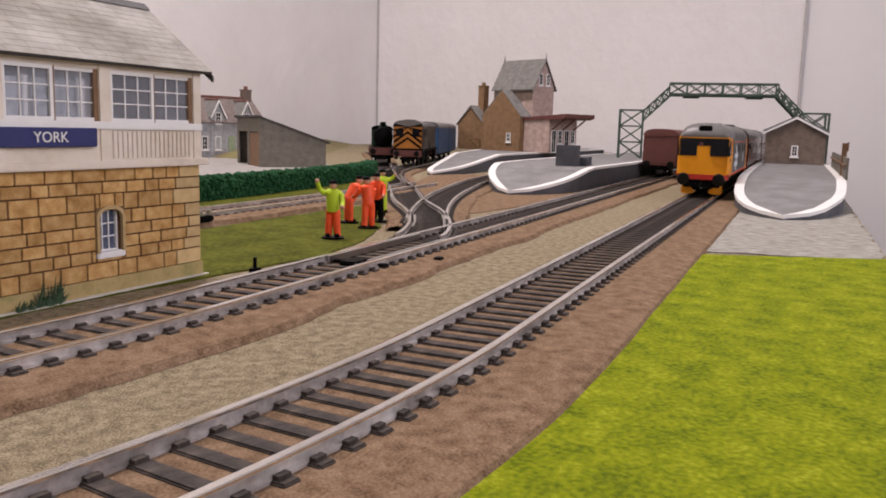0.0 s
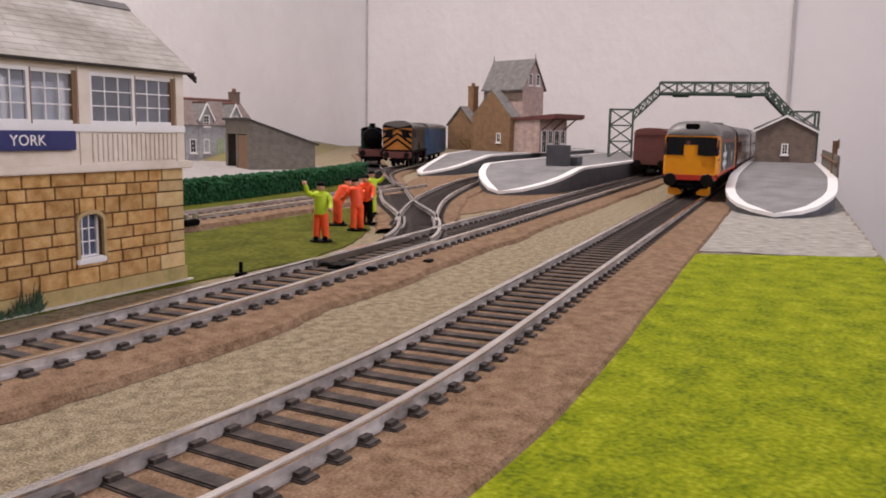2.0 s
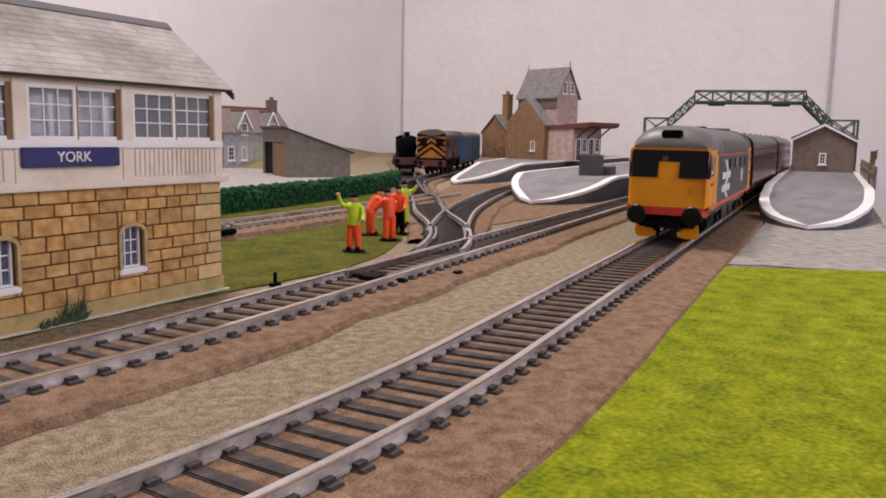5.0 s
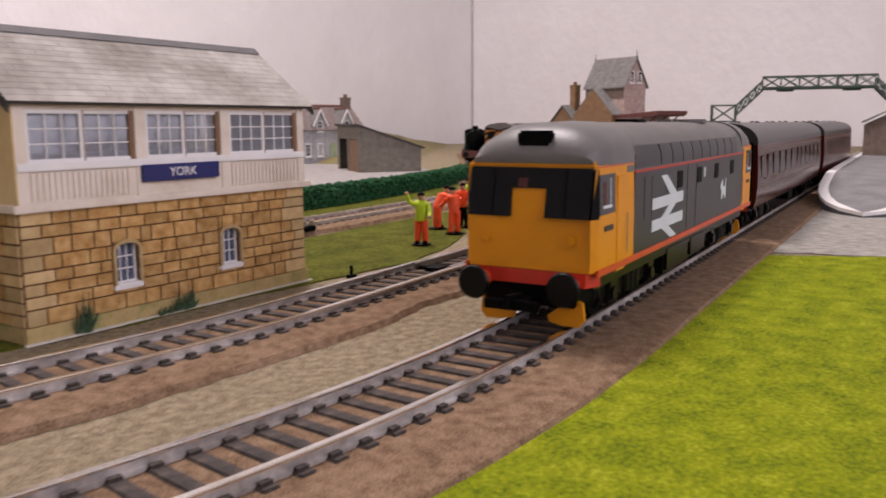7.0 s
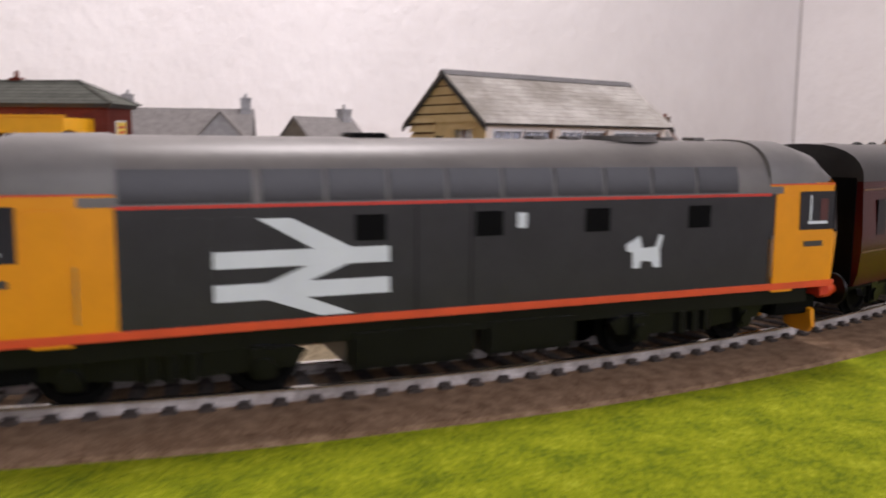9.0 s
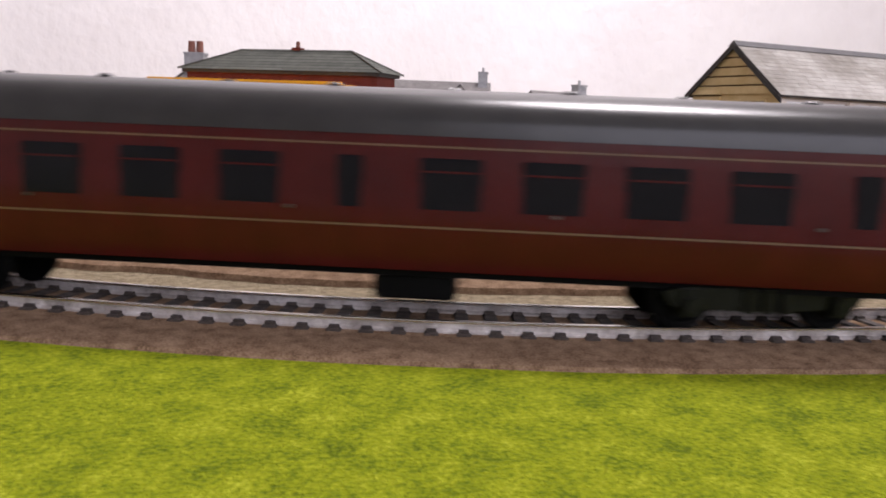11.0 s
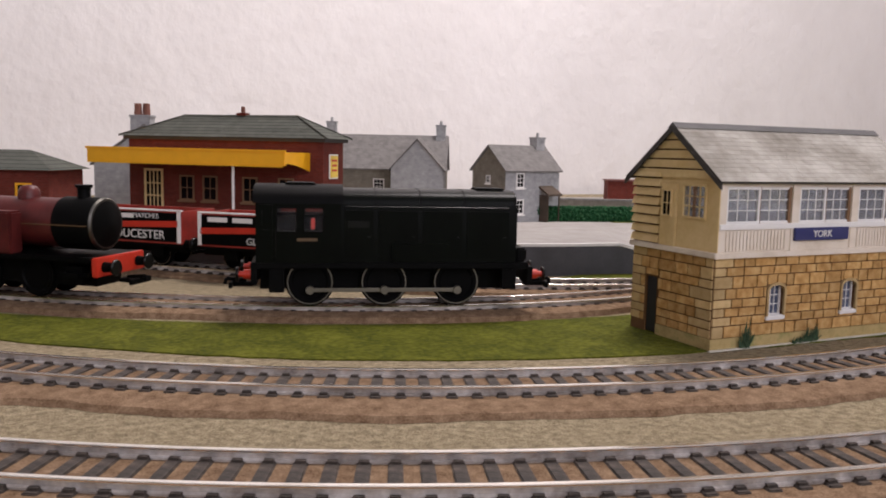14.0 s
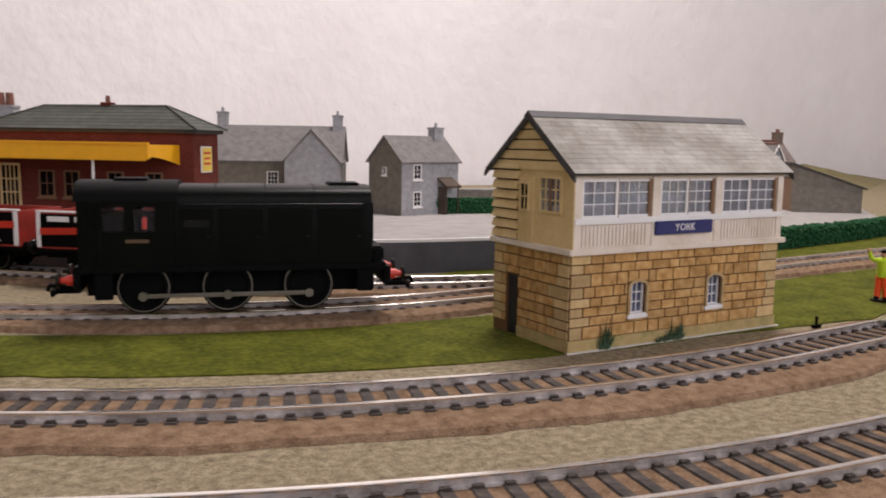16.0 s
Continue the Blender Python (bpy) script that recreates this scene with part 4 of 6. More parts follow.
# ---- footbridge ----
def footbridge():
    t = thing("footbridge", place(905, -36, PH, 0, 0, 12), "green lattice footbridge arched over the main lines", "footbridge")
    span, top = 112, 55
    def lattice(bm, p, q, h, n, up=Vector((0, 0, 1)), w=1.6):
        p, q = Vector(p), Vector(q)
        bar(bm, p, q, w)
        bar(bm, p + up * h, q + up * h, w)
        for k in range(n + 1):
            a = p.lerp(q, k / n)
            bar(bm, a, a + up * h, w * 0.9)
            if k < n:
                b = p.lerp(q, (k + 1) / n)
                bar(bm, a, b + up * h, w * 0.6)
                bar(bm, b, a + up * h, w * 0.6)
    for side, y0, y1 in (("far", span, span - 26), ("near", -span, -span + 26)):
        struts = []
        for x in (-10, 10):
            for y in (y0, y1):
                struts.append(((x, y, 0), (x, y, top), 2.2))
            for k in range(3):
                z0, z1 = top * k / 3, top * (k + 1) / 3
                struts.append(((x, y0, z0), (x, y1, z1), 1.3))
                struts.append(((x, y1, z0), (x, y0, z1), 1.3))
                struts.append(((x, y0, z1), (x, y1, z1), 1.5))
        for y in (y0, y1):
            struts.append(((-10, y, top), (10, y, top), 1.5))
        tower = part("tower", bar(B(), *struts[0]), M["bridge_green"], t, "green lattice stair tower")
        for strut in struts[1:]:
            part("lattice_bar", bar(B(), *strut), M["bridge_green"], tower)
    for x in (-10, 10):
        arch = B()
        knee, hi = span - 54, top + 19
        s = span - 26
        lattice(arch, (x, s, top - 12), (x, knee, hi - 3), 11, 4)
        lattice(arch, (x, knee, hi), (x, -knee, hi), 12, 6)
        lattice(arch, (x, -knee, hi - 3), (x, -s, top - 12), 11, 4)
        part("girder", arch, M["bridge_green"], t, "lattice girder side")
    deck = B()
    knee, hi, s = span - 54, top + 19, span - 26
    prism(deck, [(s, top - 12), (knee, hi - 1), (-knee, hi - 1), (-s, top - 12), (-s, top - 13.5), (-knee, hi - 2.4), (knee, hi - 2.4), (s, top - 13.5)], -10, 10)
    part("deck", deck, M["bridge_green"], t)
    for y in (-34, 34):
        part("lamp_bracket", box(B(), -6, 6, y - 9, y + 9, hi - 4.4, hi - 2.2, 0.4), M["bridge_green"], t)


footbridge()


# ---- buildings ----
def gable_roof(bm, x0, x1, y0, y1, eave, ridge, over=2.0, thick=1.4, along="x"):
    """A pitched roof over a rectangle, its ridge along an axis."""
    if along == "x":
        a, b, m = y0 - over, y1 + over, (y0 + y1) / 2
    else:
        a, b, m = x0 - over, x1 + over, (x0 + x1) / 2
    drop = (ridge - eave) / (m - a - over) * over
    sec = [(a, eave - drop), (m, ridge), (b, eave - drop), (b, eave - drop + thick), (m, ridge + thick * 1.3), (a, eave - drop + thick)]
    if along == "x":
        prism(bm, sec, x0 - over, x1 + over, "x")
    else:
        prism(bm, sec, y0 - over, y1 + over, "y")
    return bm


def gable_walls(bm, x0, x1, y0, y1, eave, ridge, along="x"):
    if along == "x":
        prism(bm, [(y0, 0), (y1, 0), (y1, eave), ((y0 + y1) / 2, ridge), (y0, eave)], x0, x1, "x")
    else:
        prism(bm, [(x0, 0), (x1, 0), (x1, eave), ((x0 + x1) / 2, ridge), (x0, eave)], y0, y1, "y")
    return bm


def chimney(parent, x, y, z0, z1, wall_m, pot_m, w=7, d=7, pots=1, pot=1.6):
    bm = B()
    box(bm, x - w / 2, x + w / 2, y - d / 2, y + d / 2, z0, z1 - 3)
    box(bm, x - w / 2 - 0.8, x + w / 2 + 0.8, y - d / 2 - 0.8, y + d / 2 + 0.8, z1 - 5, z1 - 3, 0.3)
    c = part("chimney", bm, wall_m, parent)
    for k in range(pots):
        o = (k - (pots - 1) / 2) * max(3.6, pot * 2.15)
        part("chimney_pot", cyl(B(), (x + o, y, z1 - 3.2), (x + o, y, z1 + 1.5 + (pot - 1.6) * 3), pot, 12, pot * 0.85), pot_m, c)


def platform_hut():
    t = thing("platform_hut", place(876, -118, PH, 0, 0, 3), "small brown brick hut with pale gable trim", "hut")
    w, d, e, r = 60, 60, 35, 49
    part("wall", gable_walls(B(), 0, d, -w / 2, w / 2, e, r), M["brick_brown"], t)
    part("roof", gable_roof(B(), 0, d, -w / 2, w / 2, e + 0.5, r + 0.6, 2.5), M["slate_far"], t)
    bb = prism(B(), [(-w / 2 - 3, e - 2), (0, r + 1.2), (w / 2 + 3, e - 2), (w / 2 + 3, e - 4.2), (0, r - 1.2), (-w / 2 - 3, e - 4.2)], -3.2, -2.2)
    part("bargeboard", bb, M["white"], t, "pale painted bargeboard")
    window(t, place(-0.2, 3.5, 8, 0, 0, -90), 7, 12, 2, 3, M["white"], M["black_gloss"], 1.4, 0.5)


platform_hut()


def fence():
    t = thing("platform_fence", place(548, -171.5, 12, 0, 0, 3.1), "brown board fence along the platform back", "fence")
    for k in range(22):
        part("board", box(B(), k * 13, k * 13 + 12.6, -0.7, 0.7, 5.5, 21, 0.2), M["grey_brown_stone"], t)
    part("fence_rail", box(B(), 0, 286, 0.8, 1.8, 15, 16.5), M["trim_brown"], t)
    part("fence_post", box(B(), 60, 63, -1.8, 1.8, 4, 31), M["trim_brown"], t)
    part("sign", box(B(), 56, 67, -2.6, -1.9, 25, 32, 0.2), M["trim_brown"], t)


fence()
gb = thing("grey_kiosk", place(578, 38, PH, 0, 0, 10), "plain grey card block on the island platform", "kiosk")
part("kiosk_body", box(B(), -8, 8, -9, 9, 0, 17, 0.3), M["platform_side"], gb)
part("kiosk_ledge", box(B(), 8.2, 46, -15, -4, 0, 7, 0.3), M["platform_side"], gb)


def station_house():
    t = thing("station_house", place(985, 266, PH, 0, 0, -22), "tall brown stone station house with slate tower roof", "station")
    # local x runs to the back, y to the left
    part("front_wing", gable_walls(B(), 0, 60, -36, 36, 48, 82), M["brown_render"], t, "brown stone gabled front wing")
    part("wing_roof", gable_roof(B(), 2, 60, -36, 36, 48, 82.5, 2), M["slate_far"], t)
    part("tower_wall", gable_walls(B(), 20, 62, -40, 34, 88, 124, "y"), M["pink_render"], t, "pinkish stone tower wall")
    part("tower_skirt", box(B(), 19, 19.8, -39, 33.5, 70, 88), M["brick_brown"], t)
    part("tower_roof", gable_roof(B(), 20, 62, -40, 34, 88, 124, 3, 1.6, "y"), M["slate_far"], t)
    for y in (-42, 36):
        part("finial", cyl(B(), (41, y, 124), (41, y, 134), 0.9, 8, 0.2), M["edge_dark"], t)
    part("side_wing", gable_walls(B(), 5, 45, 38, 92, 36, 60), M["brown_render"], t, "low brown stone side wing")
    part("side_roof", gable_roof(B(), 5, 45, 38, 92, 36, 60.5, 2), M["slate_far"], t)
    chimney(t, 24, 60, 40, 94, M["brown_render"], M["brown_render"], 10, 11, 2)
    part("booking_hall", box(B(), 8, 64, -82, -36.5, 0, 44), M["pink_render"], t, "pinkish booking hall wall")
    part("hall_roof", box(B(), 8, 66, -84, -36.2, 44, 47), M["slate_far"], t)
    cn = part("canopy", prism(B(), [(-37, 46), (-110, 51), (-110, 46), (-104, 44), (-37, 42.5)], 6, 66), M["maroon_dull"], t, "maroon sloping platform canopy")
    for k in range(3):
        part("bracket", bar(B(), (12 + 22 * k, -83, 30), (12 + 22 * k, -103, 44), 1.6), M["maroon_dull"], cn)
    for k in range(2):
        window(t, place(12 + 26 * k, -82.1, 0), 10, 30, 2, 2, M["white"], M["black_gloss"], 1.2, 0.5, "door", False)
        window(t, place(25 + 26 * k, -82.1, 12), 9, 18, 2, 3, M["white"], M["black_gloss"], 1.2, 0.5)
    window(t, place(-0.1, -12, 12, 0, 0, -90), 8, 13, 2, 2, M["white"], M["black_gloss"], 1.2, 0.5)
    window(t, place(30, -40.1, 90), 8, 16, 2, 3, M["white"], M["black_gloss"], 1.2, 0.5)
    window(t, place(45, -40.1, 90), 8, 16, 2, 3, M["white"], M["black_gloss"], 1.2, 0.5)
    st = B()
    bar(st, (-2, 38, 0), (-2, 60, 14), 1.4)
    bar(st, (-2, 38, 14), (-2, 60, 14), 1.0)
    bar(st, (-2, 38, 0), (-2, 38, 14), 1.2)
    part("stair_rail", st, M["lining"], t)


station_house()


def village_house():
    t = thing("village_house", place(800, 580, 0.4, 0, 0, -8), "grey stone house with red ridge and gabled dormers", "house")
    part("wall", gable_walls(B(), -60, 58, 0, 62, 48, 78), M["grey_stone"], t)
    # gable end browner than the front: its shade is in the colour
    part("gable_render", gable_walls(B(), -60.7, -60.1, 0.2, 61.8, 47.8, 77.6), M["grey_brown_stone"], t, "brown stone gable end, its shade in the colour")
    part("roof", gable_roof(B(), -60, 58, 0, 62, 48, 78.5, 3), M["village_slate"], t, "faded brown-grey slate roof")
    part("ridge", box(B(), -63, 61, 29, 33, 78.8, 82, 0.8), M["roof_red"], t, "red ridge tiles")
    for x in (-26, 24):
        dm = part("dormer", gable_walls(B(), x - 12, x + 12, -0.8, 26, 55, 74, "y"), M["grey_stone"], t)
        part("dormer_roof", gable_roof(B(), x - 12, x + 12, -0.8, 26, 55, 74.5, 2, 1.4, "y"), M["slate_far"], dm)
        part("dormer_ridge", box(B(), x - 1.6, x + 1.6, -2.6, 24, 75.0, 77.2, 0.5), M["roof_red"], dm)
        part("bargeboard", prism(B(), [(x - 14.5, 51.6), (x, 76), (x + 14.5, 51.6), (x + 12, 51.6), (x, 72), (x - 12, 51.6)], -3.6, -2.9, "y"), M["white"], dm)
        window(t, place(x - 5, -1, 44), 10, 15, 2, 3, M["white"], M["black_gloss"], 1.2, 0.5)
    for x in (-48, -26, 24):
        window(t, place(x - 5, -0.1, 10), 10, 18, 2, 3, M["white"], M["black_gloss"], 1.2, 0.5)
    part("door", box(B(), -8, 4, -0.8, 0, 0, 28, 0.3), paint("pale_green_door", (0.3, 0.36, 0.22), 0.6), t)
    chimney(t, 52, 31, 72, 96, M["brick_brown"], M["roof_red"], 12, 10, 2)


village_house()


def shed():
    t = thing("lean_to_shed", place(620, 390, 0.4, 0, 0, -36), "grey-brown lean-to shed with two dark openings", "shed")
    # local x along the sloping side, y to the back
    w, d = 73, 100
    for y in (0, d - 1.6):
        part("wall", prism(B(), [(0, 0), (w, 0), (w, 27), (0, 52)], y, y + 1.6, "y"), M["grey_brown_stone"], t)
    part("wall", box(B(), w - 1.6, w, 1.6, d - 1.6, 0, 27), M["grey_brown_stone"], t)
    part("wall", holed(B(), 1.6, d - 1.6, 0, 52, 0, 1.6, [(8, 46, 0, 37), (54, 92, 0, 37)], "x"), M["grey_brown_stone"], t, "open front with two dark bays")
    part("roof", prism(B(), [(-3, 52.6), (w + 4, 25.8), (w + 4, 27.6), (-3, 54.6)], -2, d + 2, "y"), M["edge_dark"], t)
    part("gate", box(B(), 0.4, 1.2, 8, 46, 0, 36), M["trim_brown"], t)


shed()


def clump_hedge(label, ctrl, height, width, seed):
    """A hedge of many small flock clumps along a line."""
    rnd = random.Random(seed)
    line = Line(spline(ctrl, 5))
    bm = B()
    ribbon(bm, line, [(width * 0.42, 0), (width * 0.42, height * 0.8), (width * 0.2, height * 0.93), (-width * 0.2, height * 0.93), (-width * 0.42, height * 0.8), (-width * 0.42, 0), (width * 0.42, 0)])
    n = int(line.run[-1] * 7)
    for _ in range(n):
        s = rnd.uniform(0, line.run[-1])
        p, a = line.at(s), radians(line.angle(s))
        u = rnd.choice((-0.46, -0.46, -0.4, 0.46, 0.2, 0, -0.2)) * width
        z = rnd.uniform(0.4, height) if abs(u) > 0.3 * width else height * rnd.uniform(0.9, 1.02)
        r = rnd.uniform(0.9, 1.9)
        bmesh.ops.create_icosphere(bm, subdivisions=1, radius=r, matrix=Matrix.Translation((p.x - math.sin(a) * u, p.y + math.cos(a) * u, z)) @ Matrix.Rotation(rnd.uniform(0, 3), 4, (rnd.random(), rnd.random(), 1)))
    return solid("hedge", bm, M["hedge"], label, "hedge", group="model hedges")


clump_hedge("dark green flock hedge along the yard", [(255, 166), (330, 171), (440, 188), (535, 211), (590, 235)], 14.0, 13, 4)
clump_hedge("dark green flock hedge beside the stone cottage", [(228, 505), (280, 490), (360, 470), (440, 450)], 15, 12, 9)


def hill():
    bm = bmesh.new()
    nx, ny = 40, 24
    vs = {}
    for i in range(nx + 1):
        for j in range(ny + 1):
            x, y = 760 + 1100 * i / nx, 420 + 560 * j / ny
            k = max(0.0, min(1.0, (y - 520 - 0.55 * (x - 900)) / 160.0)) * max(0, min(1, (x - 760) / 90))
            z = -0.3 + 40 * k * (0.8 + 0.35 * noise.noise(Vector((x * 0.01, y * 0.01, 0)))) + 3.0 * k * noise.noise(Vector((x * 0.06, y * 0.06, 2)))
            vs[i, j] = bm.verts.new((x, y, z))
    for i in range(nx):
        for j in range(ny):
            bm.faces.new((vs[i, j], vs[i + 1, j], vs[i + 1, j + 1], vs[i, j + 1]))
    solid("hill", bm, M["moss"], "low brown grassy rise at the back of the layout", "hill", STR, 60)


hill()


# ---- the red station and the village at the other side ----
def red_station():
    t = thing("red_station", place(-77, 305, PH, 0, 0, -42), "red brick station with yellow canopy and green-grey roof", "station")
    # local x runs along the front; the canopy's near end at 0, its far end at -152; y to the back
    part("wall", box(B(), -146, 10, 36, 68, 0, 55), M["brick_red"], t)
    part("plinth", box(B(), -147, 11, 35, 69, 0, 4, 0.3), M["brick_brown"], t)
    part("eaves_board", box(B(), -149, 13, 33, 71, 55, 57.4, 0.4), M["edge_dark"], t)
    bm = B()
    e = [bm.verts.new(v) for v in ((-151, 31, 57.4), (15, 31, 57.4), (15, 73, 57.4), (-151, 73, 57.4))]
    r = [bm.verts.new(v) for v in ((-108, 52, 73), (-18, 52, 73))]
    for f in ((e[0], e[1], r[1], r[0]), (e[1], e[2], r[1]), (e[2], e[3], r[0], r[1]), (e[3], e[0], r[0]), tuple(reversed(e))):
        bm.faces.new(f)
    bmesh.ops.recalc_face_normals(bm, faces=bm.faces)
    part("roof", bm, M["roof_green"], t, "grey-green hipped tile roof")
    part("ridge_tiles", prism(B(), [(50.6, 72.4), (52, 73.6), (53.4, 72.4)], -108, -18), M["roof_green"], t)
    for x0, x1 in ((-151, -108), (15, -18)):
        for y0 in (31, 73):
            part("hip_tiles", bar(B(), (x0, y0, 57.6), (x1, 52, 73.2), 1.2), M["roof_green"], t)
    part("canopy", box(B(), -152, 0, 0, 36, 46.5, 47.7), M["canopy"], t, "bright yellow platform canopy")
    part("fascia", box(B(), -152, 0, -0.8, 0, 39, 47.9, 0.2), M["canopy"], t)
    part("fascia_cap", box(B(), -153, 1, -1.6, 0.6, 47.6, 49.2, 0.2), M["canopy"], t)
    arch = [(0, 47.5), (36, 47.5), (36, 35)] + [(36 * (1 - k / 10), 35 + 5.5 * math.sin(math.pi * k / 20)) for k in range(1, 10)] + [(0, 39)]
    part("end_fascia", prism(B(), arch, -0.8, 0.1), M["canopy"], t)
    sc = B()
    for k in range(74):
        cyl(sc, (-151 + 2.04 * k, -0.75, 39), (-151 + 2.04 * k, -0.1, 39), 1.0, 8)
    part("valance", sc, M["canopy"], t, "scalloped yellow valance")
    for x in (-40,):
        part("canopy_post", cyl(B(), (x, 4, 0), (x, 4, 46.6), 0.9, 10), M["white"], t)
    window(t, place(-133, 35.9, 4), 16, 30, 4, 3, M["buff"], M["black_gloss"], 1.6, 0.9, "door", False)
    for x in (-103, -84, -52, -24):
        window(t, place(x, 35.9, 12), 12, 18, 2, 2, M["trim_brown"], M["black_gloss"], 1.2, 0.5)
    p = part("poster", box(B(), 10, 10.7, 44.5, 58.5, 30, 47, 0.2), M["white"], t, "yellow poster with red lettering")
    part("poster_sheet", box(B(), 10.6, 11.0, 45.6, 57.4, 31, 46), M["poster"], p)
    for k, (a, b) in enumerate(((47, 56), (48, 55), (47.5, 55.5))):
        part("poster_bar", box(B(), 10.9, 11.15, a, b, 42 - 3.4 * k, 43.4 - 3.4 * k), M["red"], p)
    chimney(t, -62, 54, 66, 78, M["brick_red"], M["roof_red"], 6, 5, 1)


red_station()


def brick_hut():
    t = thing("brick_hut", place(-238, 352, PH, 0, 0, -24), "low red brick hut with hipped tile roof", "hut")
    part("wall", box(B(), -60, 26, 0, 50, 0, 34), M["brick_red"], t)
    bm = B()
    e = [bm.verts.new(v) for v in ((-64, -4, 34), (30, -4, 34), (30, 54, 34), (-64, 54, 34))]
    r = [bm.verts.new(v) for v in ((-38, 25, 46), (4, 25, 46))]
    for f in ((e[0], e[1], r[1], r[0]), (e[1], e[2], r[1]), (e[2], e[3], r[0], r[1]), (e[3], e[0], r[0]), tuple(reversed(e))):
        bm.faces.new(f)
    bmesh.ops.recalc_face_normals(bm, faces=bm.faces)
    part("roof", bm, M["roof_green"], t)
    for x in (-48, -22, 6):
        window(t, place(x, -0.1, 10), 10, 16, 2, 2, M["canopy"], M["black_gloss"], 1.2, 0.6)


brick_hut()


def cottage():
    t = thing("stone_cottage", place(221, 496, 0.4, 0, 0, 15), "two-storey grey stone cottage with brown porch", "cottage")
    part("wall", gable_walls(B(), -38, 38, 0, 48, 52, 74), M["grey_stone"], t)
    # thin darker brown skin paints the shaded side of the cottage
    part("gable_render", gable_walls(B(), -38.6, -38.1, 0.2, 47.8, 51.8, 73.6), M["grey_brown_stone"], t, "brown stone gable end, its shade in the colour")
    part("roof", gable_roof(B(), -38, 38, 0, 48, 52, 74.4, 2.6), M["roof_grey_card"], t)
    chimney(t, 29, 24, 68, 88, M["grey_stone"], M["grey_stone"], 12, 10, 1)
    for z in (8, 34):
        window(t, place(-24, -0.1, z), 11, 15, 2, 3, M["white"], M["black_gloss"], 1.4, 0.6, sill_m=M["white"])
    window(t, place(-38.7, 27, 38, 0, 0, -90), 6, 8, 2, 2, M["white"], M["black_gloss"], 0.8, 0.4)
    pr = B()
    box(pr, 10, 11, -12, 0, 0, 27)
    box(pr, 26, 27, -12, -10.8, 0, 27)
    prism(pr, [(-14, 26), (0, 34), (0, 36), (-14, 28)], 8.5, 28.5)
    part("porch", pr, M["porch_brown"], t, "dark brown lean-to porch")
    part("door", box(B(), 14, 23, -0.7, 0, 0, 24, 0.3), M["white"], t)


cottage()


def grey_house():
    t = thing("stone_house", place(102, 618, 0.4, 0, 0, -28), "long grey stone house with cross gable and chimneys", "house")
    part("wall", gable_walls(B(), -64, 70, 0, 62, 50, 83), M["grey_brown_stone"], t)
    part("roof", gable_roof(B(), -64, 70, 0, 62, 50, 83.5, 2.6), M["roof_grey_card"], t)
    part("cross_wing", gable_walls(B(), 16, 70, -26, 30, 50, 79, "y"), M["grey_stone"], t)
    part("cross_roof", gable_roof(B(), 16, 70, -26, 30, 50, 79.6, 2.6, 1.4, "y"), M["roof_grey_card"], t)
    chimney(t, 64, 31, 74, 100, M["grey_stone"], M["grey_stone"], 10, 10, 1)
    chimney(t, -57, 31, 74, 102, M["grey_stone"], M["grey_stone"], 10, 10, 1)
    window(t, place(-6, -0.1, 20), 12, 18, 3, 4, M["white"], M["black_gloss"], 1.0, 0.5)


grey_house()


def back_house():
    t = thing("stone_house", place(-141, 540, 0.4, 0, 0, -26), "grey stone gabled house with red chimney pots", "house")
    part("wall", gable_walls(B(), -45, 45, 0, 60, 52, 84, "y"), M["grey_stone"], t)
    part("roof", gable_roof(B(), -45, 45, 0, 60, 52, 84.5, 2.6, 1.4, "y"), M["roof_grey_card"], t)
    chimney(t, -4, 6, 74, 97, M["grey_stone"], M["roof_red"], 17, 12, 2, 3.4)


back_house()
rb = thing("red_shed", place(520, 690, 0.4, 0, 0, -28), "low plain red brick shed in the distance", "shed")
part("wall", box(B(), -56, 60, 0, 40, 0, 33), M["brick_red"], rb)
part("roof", box(B(), -58, 62, -2, 42, 33, 35), M["maroon_dull"], rb)
lw = thing("low_wall", place(420, 640, 0.4, 0, 0, -28), "low dark stone wall behind the cottage", "wall")
part("wall_body", box(B(), -120, 30, 0, 8, 0, 11), M["grey_brown_stone"], lw)
part("coping", box(B(), -121, 31, -1, 9, 11, 13), M["slate_far"], lw)


# ---- rolling stock ----
def skin(bm, sections, closed=True, caps=True):
    """Joins rings of points, each of the same number, into a body."""
    rings = [[bm.verts.new(p) for p in s] for s in sections]
    n = len(rings[0])
    for a, b in zip(rings, rings[1:]):
        for k in range(n if closed else n - 1):
            bm.faces.new((a[k], a[(k + 1) % n], b[(k + 1) % n], b[k]))
    if caps:
        bm.faces.new(rings[0][::-1])
        bm.faces.new(rings[-1])
    bmesh.ops.recalc_face_normals(bm, faces=bm.faces)
    return bm


def roof_curve(half, eave, top, n=10, squash=0.72):
    """An arched section from one eave over the top to the other."""
    out = []
    for k in range(n + 1):
        a = math.pi * k / n
        c, s = math.cos(a), math.sin(a)
        out.append((half * math.copysign(abs(c) ** squash, c), eave + (top - eave) * abs(s) ** 0.85))
    return out


WHEELS = {}


